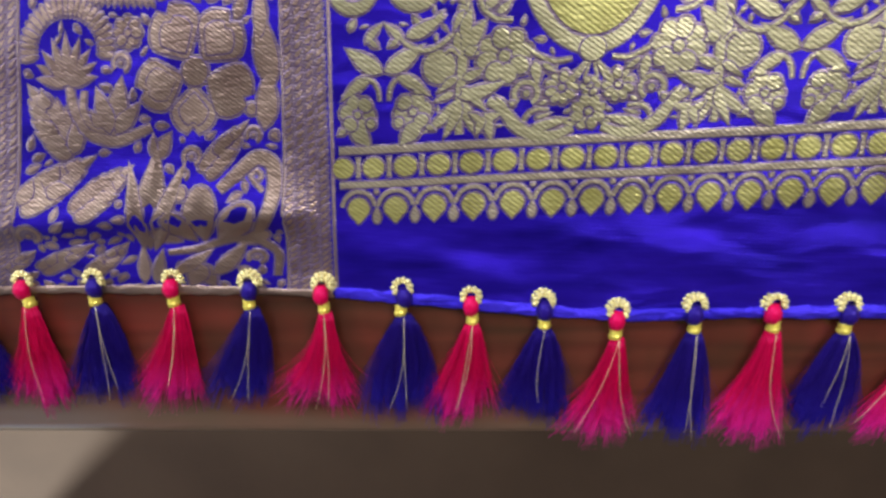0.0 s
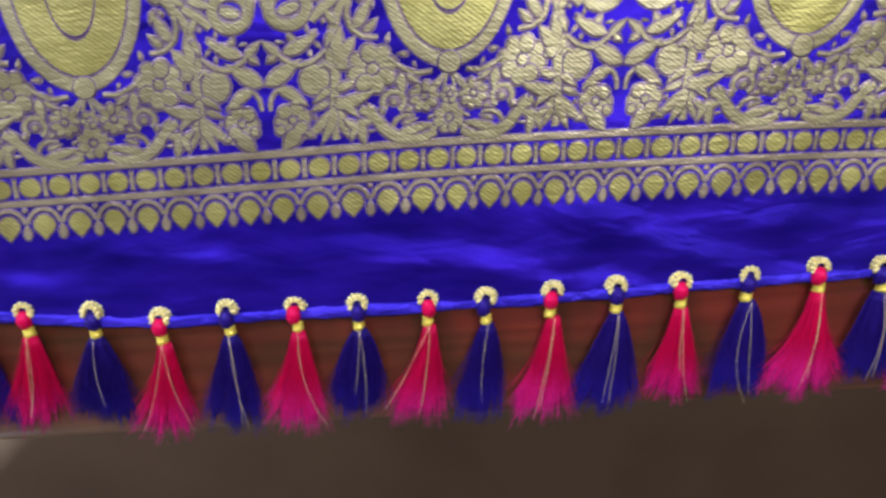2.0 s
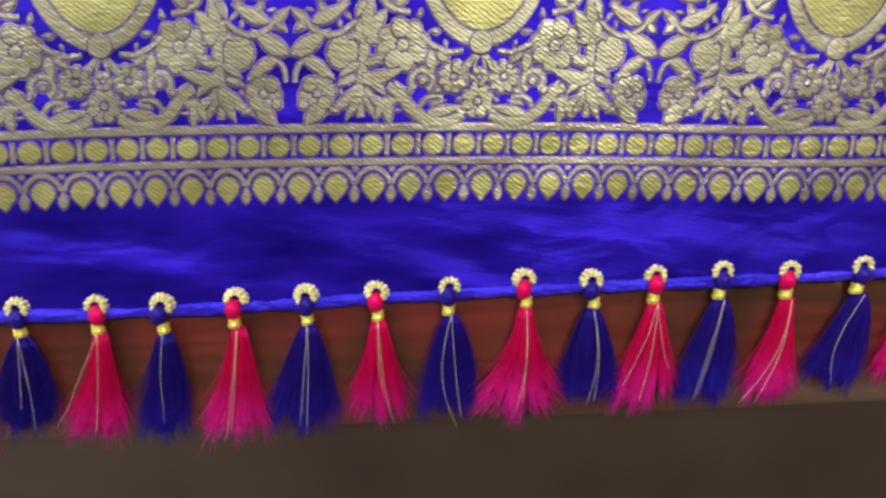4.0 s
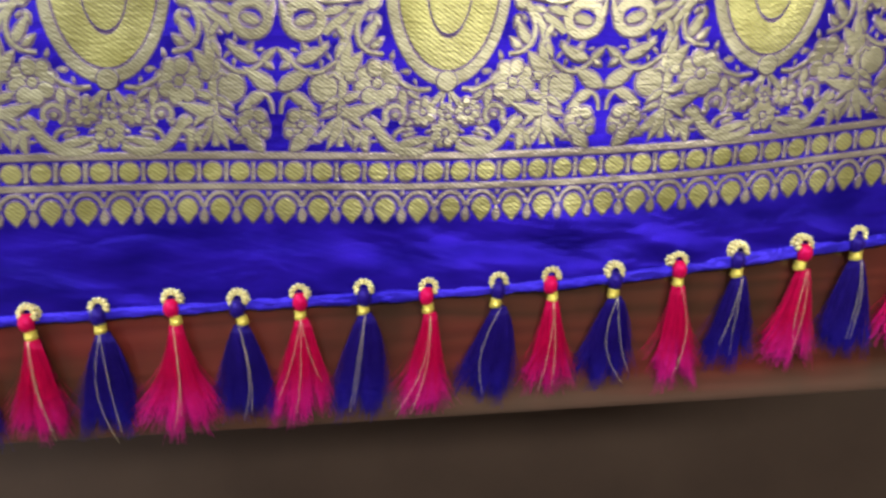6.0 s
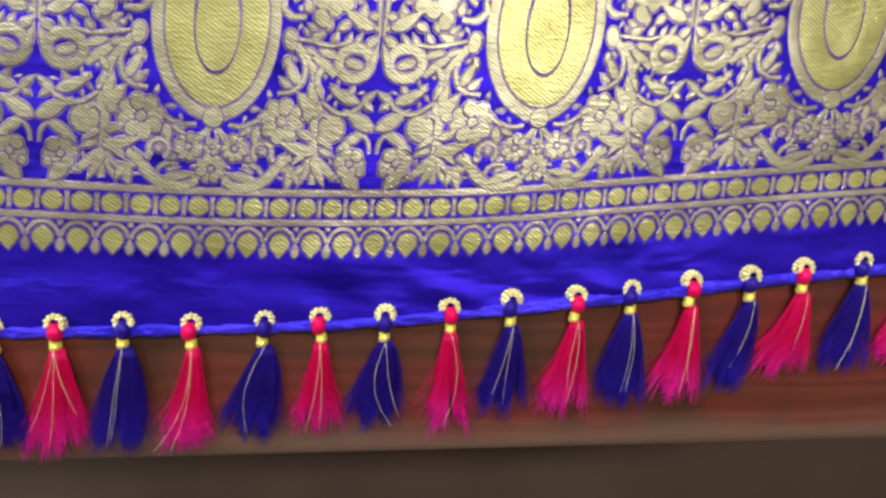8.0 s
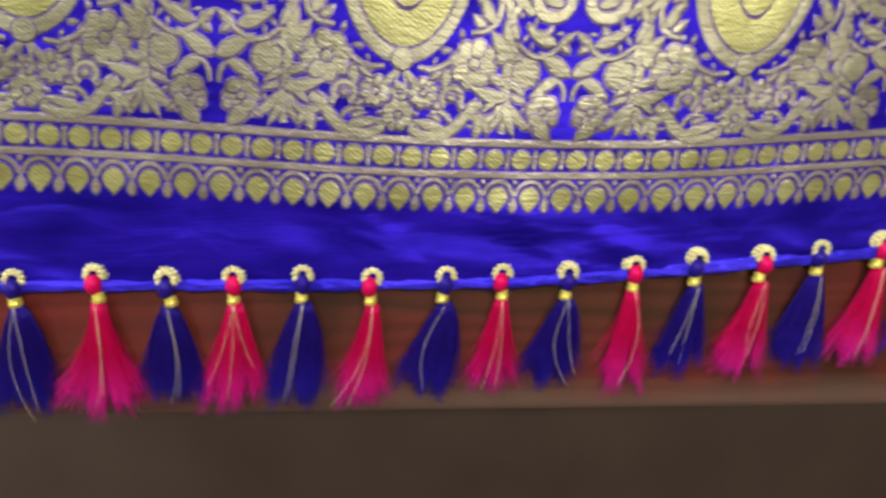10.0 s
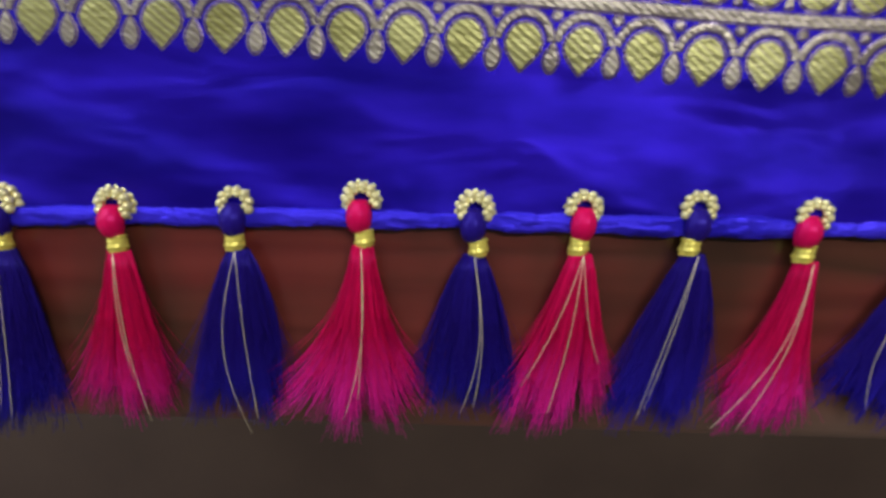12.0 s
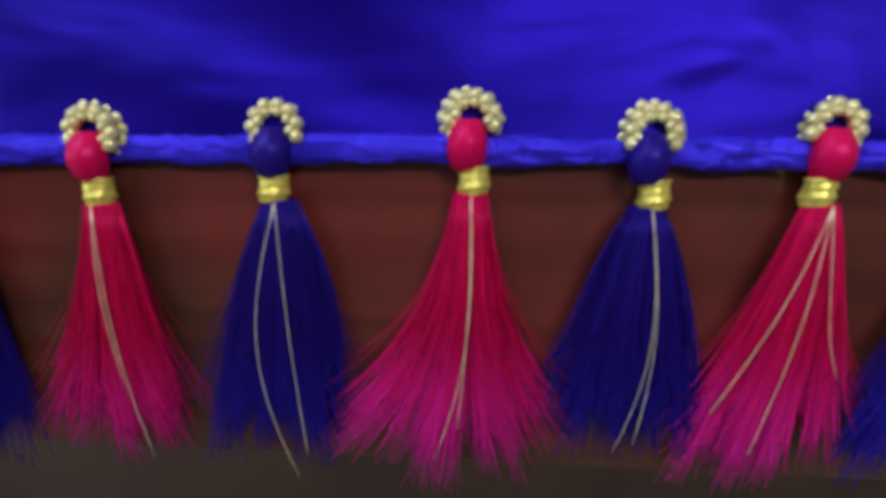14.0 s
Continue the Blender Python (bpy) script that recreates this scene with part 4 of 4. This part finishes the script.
def tube(points, radius, sides=5, taper=0.0):
    p = np.array(points, float)
    d = np.gradient(p, axis=0)
    d /= np.linalg.norm(d, axis=1, keepdims=True) + 1e-9
    a = np.cross(d, (0, 0, 1.0))
    a /= np.linalg.norm(a, axis=1, keepdims=True) + 1e-9
    b = np.cross(d, a)
    n, verts, faces = len(p), [], []
    for i in range(n):
        r = radius * (1 - taper * i / (n - 1))
        for k in range(sides):
            t = 2 * math.pi * k / sides
            verts.append(p[i] + r * (math.cos(t) * a[i] + math.sin(t) * b[i]))
    for i in range(n - 1):
        for k in range(sides):
            faces.append((i * sides + k, i * sides + (k + 1) % sides, (i + 1) * sides + (k + 1) % sides, (i + 1) * sides + k))
    faces.append(tuple(range(sides))[::-1])
    faces.append(tuple((n - 1) * sides + k for k in range(sides)))
    return verts, faces


def cap_mesh():
    """Flower-shaped bead cap: rows of small gold balls on an arched cup, open towards the tassel."""
    bm = bmesh.new()
    n, m = 22, 7
    rings = []
    for j in range(m):
        t = j / (m - 1)
        r, z = 0.46 - 0.20 * t, 0.06 + 0.40 * math.sin(t * math.pi / 2)
        rings.append([bm.verts.new(Vector((r * math.cos(a), r * math.sin(a), z)) * CM) for a in [radians(-28 + 236 * k / (n - 1)) for k in range(n)]])
    for j in range(m - 1):
        for k in range(n - 1):
            bm.faces.new((rings[j][k], rings[j][k + 1], rings[j + 1][k + 1], rings[j + 1][k]))
    inner = [bm.verts.new(Vector((v.co.x * 0.85, v.co.y * 0.85, 0.30 * CM))) for v in rings[-1]]
    for k in range(n - 1):
        bm.faces.new((rings[-1][k], rings[-1][k + 1], inner[k + 1], inner[k]))
    bmesh.ops.scale(bm, verts=bm.verts, vec=(0.84, 0.84, 0.80))
    return bm


def ball_places():
    """Place and size of each gold ball on the cap."""
    rnd, out = random.Random(8), []
    for r, z, lo, hi, count, size in ((0.46, 0.16, -34, 214, 11, 0.126), (0.375, 0.38, -26, 206, 8, 0.130), (0.27, 0.43, -14, 194, 6, 0.09)):
        for k in range(count):
            a = radians(lo + (hi - lo) * k / (count - 1))
            out.append((0.84 * r * math.cos(a) * CM, 0.84 * r * math.sin(a) * CM, 0.80 * z * CM, 0.84 * size * CM * rnd.uniform(0.92, 1.06)))
    return out


def ball_mesh():
    bm = bmesh.new()
    bmesh.ops.create_icosphere(bm, subdivisions=2, radius=1.0)
    me = bpy.data.meshes.new("ball")
    bm.to_mesh(me)
    bm.free()
    me.materials.append(CAP_GOLD)
    me.polygons.foreach_set("use_smooth", [True] * len(me.polygons))
    return me


def knob_mesh():
    """Wound bundle of thread that comes out of the cap."""
    verts, faces, n, m = [], [], 28, 14
    for j in range(m):
        t = j / (m - 1)
        y = 0.0 - 0.70 * t
        r = 0.275 * math.sin(math.pi * (0.09 + 0.79 * t)) ** 0.42
        for k in range(n):
            a = 2 * math.pi * k / n
            q = r * (1 + 0.035 * math.cos(9 * a + 0.6 * t))
            verts.append((q * math.cos(a), y, max(0.31 + 0.08 * math.sin(math.pi * t) + 0.9 * q * math.sin(a), 0.02)))
    for j in range(m - 1):
        for k in range(n):
            faces.append((j * n + k, j * n + (k + 1) % n, (j + 1) * n + (k + 1) % n, (j + 1) * n + k))
    faces += [tuple(range(n))[::-1], tuple((m - 1) * n + k for k in range(n))]
    return data_mesh("knob", np.array(verts) * CM, faces)


def collar_mesh():
    """Gold thread wound round the neck in several turns, with a small knot."""
    verts, faces, n, m = [], [], 24, 17
    for j in range(m):
        t = j / (m - 1)
        y = -0.70 - 0.40 * t
        r = 0.20 + 0.008 * math.cos(2 * math.pi * 3 * t) + 0.012 * math.sin(9 * t + 2) + (-0.03 if j in (0, m - 1) else 0)
        for k in range(n):
            a = 2 * math.pi * k / n
            q = r * (1 + 0.05 * math.sin(3 * a + 4 * t) + 0.03 * math.sin(7 * a - 9 * t))
            verts.append((1.08 * q * math.cos(a), y + 0.03 * math.sin(a + 1), 0.29 + q * math.sin(a)))
    for j in range(m - 1):
        for k in range(n):
            faces.append((j * n + k, j * n + (k + 1) % n, (j + 1) * n + (k + 1) % n, (j + 1) * n + k))
    faces += [tuple(range(n))[::-1], tuple((m - 1) * n + k for k in range(n))]
    return data_mesh("collar", np.array(verts) * CM, faces)


CAP_BM = cap_mesh()
BALL, BALLS = ball_mesh(), ball_places()
CAP = bpy.data.meshes.new("bead_cap")
CAP_BM.to_mesh(CAP)
CAP_BM.free()
KNOBS = {}
for shade, mat in (("pink", PINK), ("navy", NAVY)):
    KNOBS[shade] = knob_mesh()
    KNOBS[shade].materials.append(mat)
COLLAR = collar_mesh()


def skirt_mesh(reach, length, spread, rnd, full, fine):
    """Loose silk strands: a full inner bundle and fine strands over it, flaring and fraying at the end."""
    verts, faces = [], []
    start = -1.05

    def strand(u, w, length_k, radius, bend, lift, sides, steps):
        pts, ph, amp, fray = [], rnd.uniform(0, 6.3), rnd.uniform(0.0, 0.05), rnd.gauss(0, 0.10)
        for i in range(steps):
            t = i / (steps - 1)
            open_ = 0.21 + (spread / 2 - 0.21) * (belly * math.sin(t * math.pi / 2) ** 0.85 + (1 - belly) * t ** 2.4)
            x = reach * (0.45 * t + 0.55 * t * t) + u * open_ + bend * t ** 3 + amp * t * math.sin(ph + 7 * t) + fray * t ** 6
            y = start - (length * length_k + start) * t
            thick = 0.25 * (1 - 0.45 * t) * (0.75 + 0.25 * math.sin(math.pi * t))
            z = 0.28 * (1 - t) + 0.19 * t + w * thick + lift * t * t
            pts.append((x, y, max(z, 0.015 + radius)))
        v, f = tube(pts, radius, sides, 0.4)
        base = len(verts)
        verts.extend(v)
        faces.extend(tuple(base + q for q in one) for one in f)

    belly = (rnd.uniform(0.35, 0.6) if not full else rnd.uniform(0.75, 1.0)) if spread < 2.6 else 0.2
    locks = [(rnd.gauss(0, 0.12), rnd.uniform(0.91, 1.06)) for _ in range(9)]
    for i in range(230):
        a, r = rnd.uniform(0, 2 * math.pi), math.sqrt(rnd.random())
        u, w = r * math.cos(a) * 0.95, r * math.sin(a) * 0.85 - 0.1
        swing, far = locks[max(0, min(8, int((u + 1) * 4.5)))]
        strand(u, w, far * rnd.uniform(0.78, 0.98), rnd.uniform(0.024, 0.036), swing + rnd.uniform(-0.06, 0.06), rnd.uniform(-0.05, 0.03), 3, 9)
    for i in range(fine):
        u = max(-1.1, min(1.1, rnd.gauss(0, 0.58)))
        swing, far = locks[max(0, min(8, int((u + 1) * 4.5)))]
        w = math.sqrt(max(0.04, 1 - min(1.0, abs(u)) ** 2)) * rnd.uniform(0.75, 1.08)
        strand(u, w, far * rnd.uniform(0.82, 1.07), rnd.uniform(0.0055, 0.0105), 1.3 * swing + rnd.gauss(0, 0.11), rnd.uniform(-0.05, 0.10), 3, 9)
    for i in range(30):
        side = rnd.choice((-1, 1))
        strand(side * rnd.uniform(0.85, 1.05), rnd.uniform(-0.5, 0.8), rnd.uniform(0.72, 1.0), 0.0055, side * rnd.uniform(0.05, 0.6), rnd.uniform(-0.1, 0.12), 3, 9)
    me = data_mesh("skirt", np.array(verts) * CM, faces)
    return me


def gold_thread(reach, length, u, end, bow, over):
    pts = []
    for i in range(14):
        t = i / 13
        x = reach * (0.45 * t + 0.55 * t * t) + u * t * 0.8 + bow * math.sin(math.pi * t) + end * t ** 3
        y = -1.05 - (length * over - 1.05) * t
        pts.append((x, y, 0.56 - 0.14 * t + 0.04 * math.sin(5 * t)))
    v, f = tube(pts, 0.0095, 6, 0.1)
    return data_mesh("gold_thread", np.array(v) * CM, f)


# number: for each fine gold thread its fan, end hook, bow and length
THREADS = {5: ((-0.1, 0, 0.1, 1.02), (0.5, 0, 0, 1.0)), 6: ((-0.2, -0.2, 0.1, 0.92), (0.1, 0.2, 0, 0.93)), 9: ((0.9, 0.4, -0.1, 0.98), (-0.9, -0.2, 0, 0.95)), 10: ((0.5, 0.2, -0.1, 1.03), (0.4, 0, 0, 0.98)),
           11: ((0.9, 0.5, -0.2, 0.97),), 13: ((-0.9, -0.6, -0.25, 0.9), (0.0, 0, 0, 0.98)),
           17: ((0.15, 0.35, 0, 1.07), (0.05, 0.1, -0.06, 0.85)), 18: ((-0.15, 0.4, -0.32, 1.12), (0.3, 0.2, 0.02, 1.04)), 19: ((-0.05, -0.3, 0.1, 1.0), (0.0, 0, 0.05, 0.9)),
           20: ((0.3, -0.45, 0.12, 1.03), (0.35, -0.2, 0.12, 1.0)), 21: ((-0.1, -0.1, 0.02, 0.98), (0.75, 0.3, -0.02, 0.72), (-0.8, -0.2, 0, 0.85)),
           22: ((-0.45, -0.1, -0.1, 1.0), (-0.25, -0.1, -0.05, 0.95)), 23: ((-0.7, -0.6, 0.15, 1.0), (-0.3, -0.3, 0.1, 1.0)), 24: ((-0.35, 0.15, -0.45, 0.96),),
           25: ((0.2, 0.0, 0.05, 0.97), (-0.5, 0, 0.1, 1.0)), 26: ((0.25, 0.5, -0.45, 1.0), (0.7, 0.4, -0.05, 0.9)), 27: ((0.3, -0.4, 0.25, 0.98),)}


def build_tassel(number, x, y, reach, tip, spread):
    rnd = random.Random(100 + number)
    pink = number % 2 == 1
    colour = "bright pink" if pink else "navy blue"
    how = "flaring wide" if spread > 2.6 else "leaning to one side" if abs(reach) > 0.6 else "hanging loosely"
    t = tagged(new("tassel"), label=f"{colour} silk tassel with gold bead cap, {how}", category="tassel", group="tassels along the hem")
    t.matrix_world = pose(x * CM, y * CM, TOP_Z + 0.0004)
    twist = rnd.uniform(-14, 14)
    cap = link_mesh("bead_cap", CAP, CAP_GOLD, t, "domed cap of small gold balls")
    cap.matrix_basis = pose(-0.0002, -0.0005, 0.0004, 0, 0, twist)
    for bx, by, bz, size in BALLS:
        ball = new("ball", BALL)
        ball.parent = cap
        ball.location, ball.scale = (bx, by, bz), (size, size, size)
    knob = link_mesh("knob", KNOBS["pink" if pink else "navy"], [], t)
    knob.matrix_basis = pose(rnd.uniform(-0.0010, 0.0010) + reach * 0.0006, -0.0004, 0, 0, 0, reach * 7)
    collar = link_mesh("collar", COLLAR, RING_GOLD, t, "wound gold thread collar")
    collar.matrix_basis = pose(reach * 0.0006, 0, 0, 0, 0, reach * 6 + rnd.uniform(-5, 5))
    length = y - tip
    spread *= 1.02 if number < 17 else 0.89
    me = skirt_mesh(reach, length, spread, rnd, not pink, 620 if 15 < number < 25 else 330)
    skirt = link_mesh("skirt", me, PINK if pink else NAVY, t, f"loose {colour} silk strands with frayed ends")
    tagged(skirt, kind="stuff")
    lines = THREADS.get(number) or tuple((rnd.uniform(-0.4, 0.5), rnd.uniform(-0.2, 0.3), rnd.uniform(-0.15, 0.15), rnd.uniform(0.8, 1.03)) for _ in range(rnd.choice((1, 2, 2))))
    for u, end, bow, over in lines:
        link_mesh("gold_thread", gold_thread(reach, length, u, end, bow, over), FINE_GOLD, t, "fine metallic gold thread")


for row in TASSELS:
    build_tassel(*row)
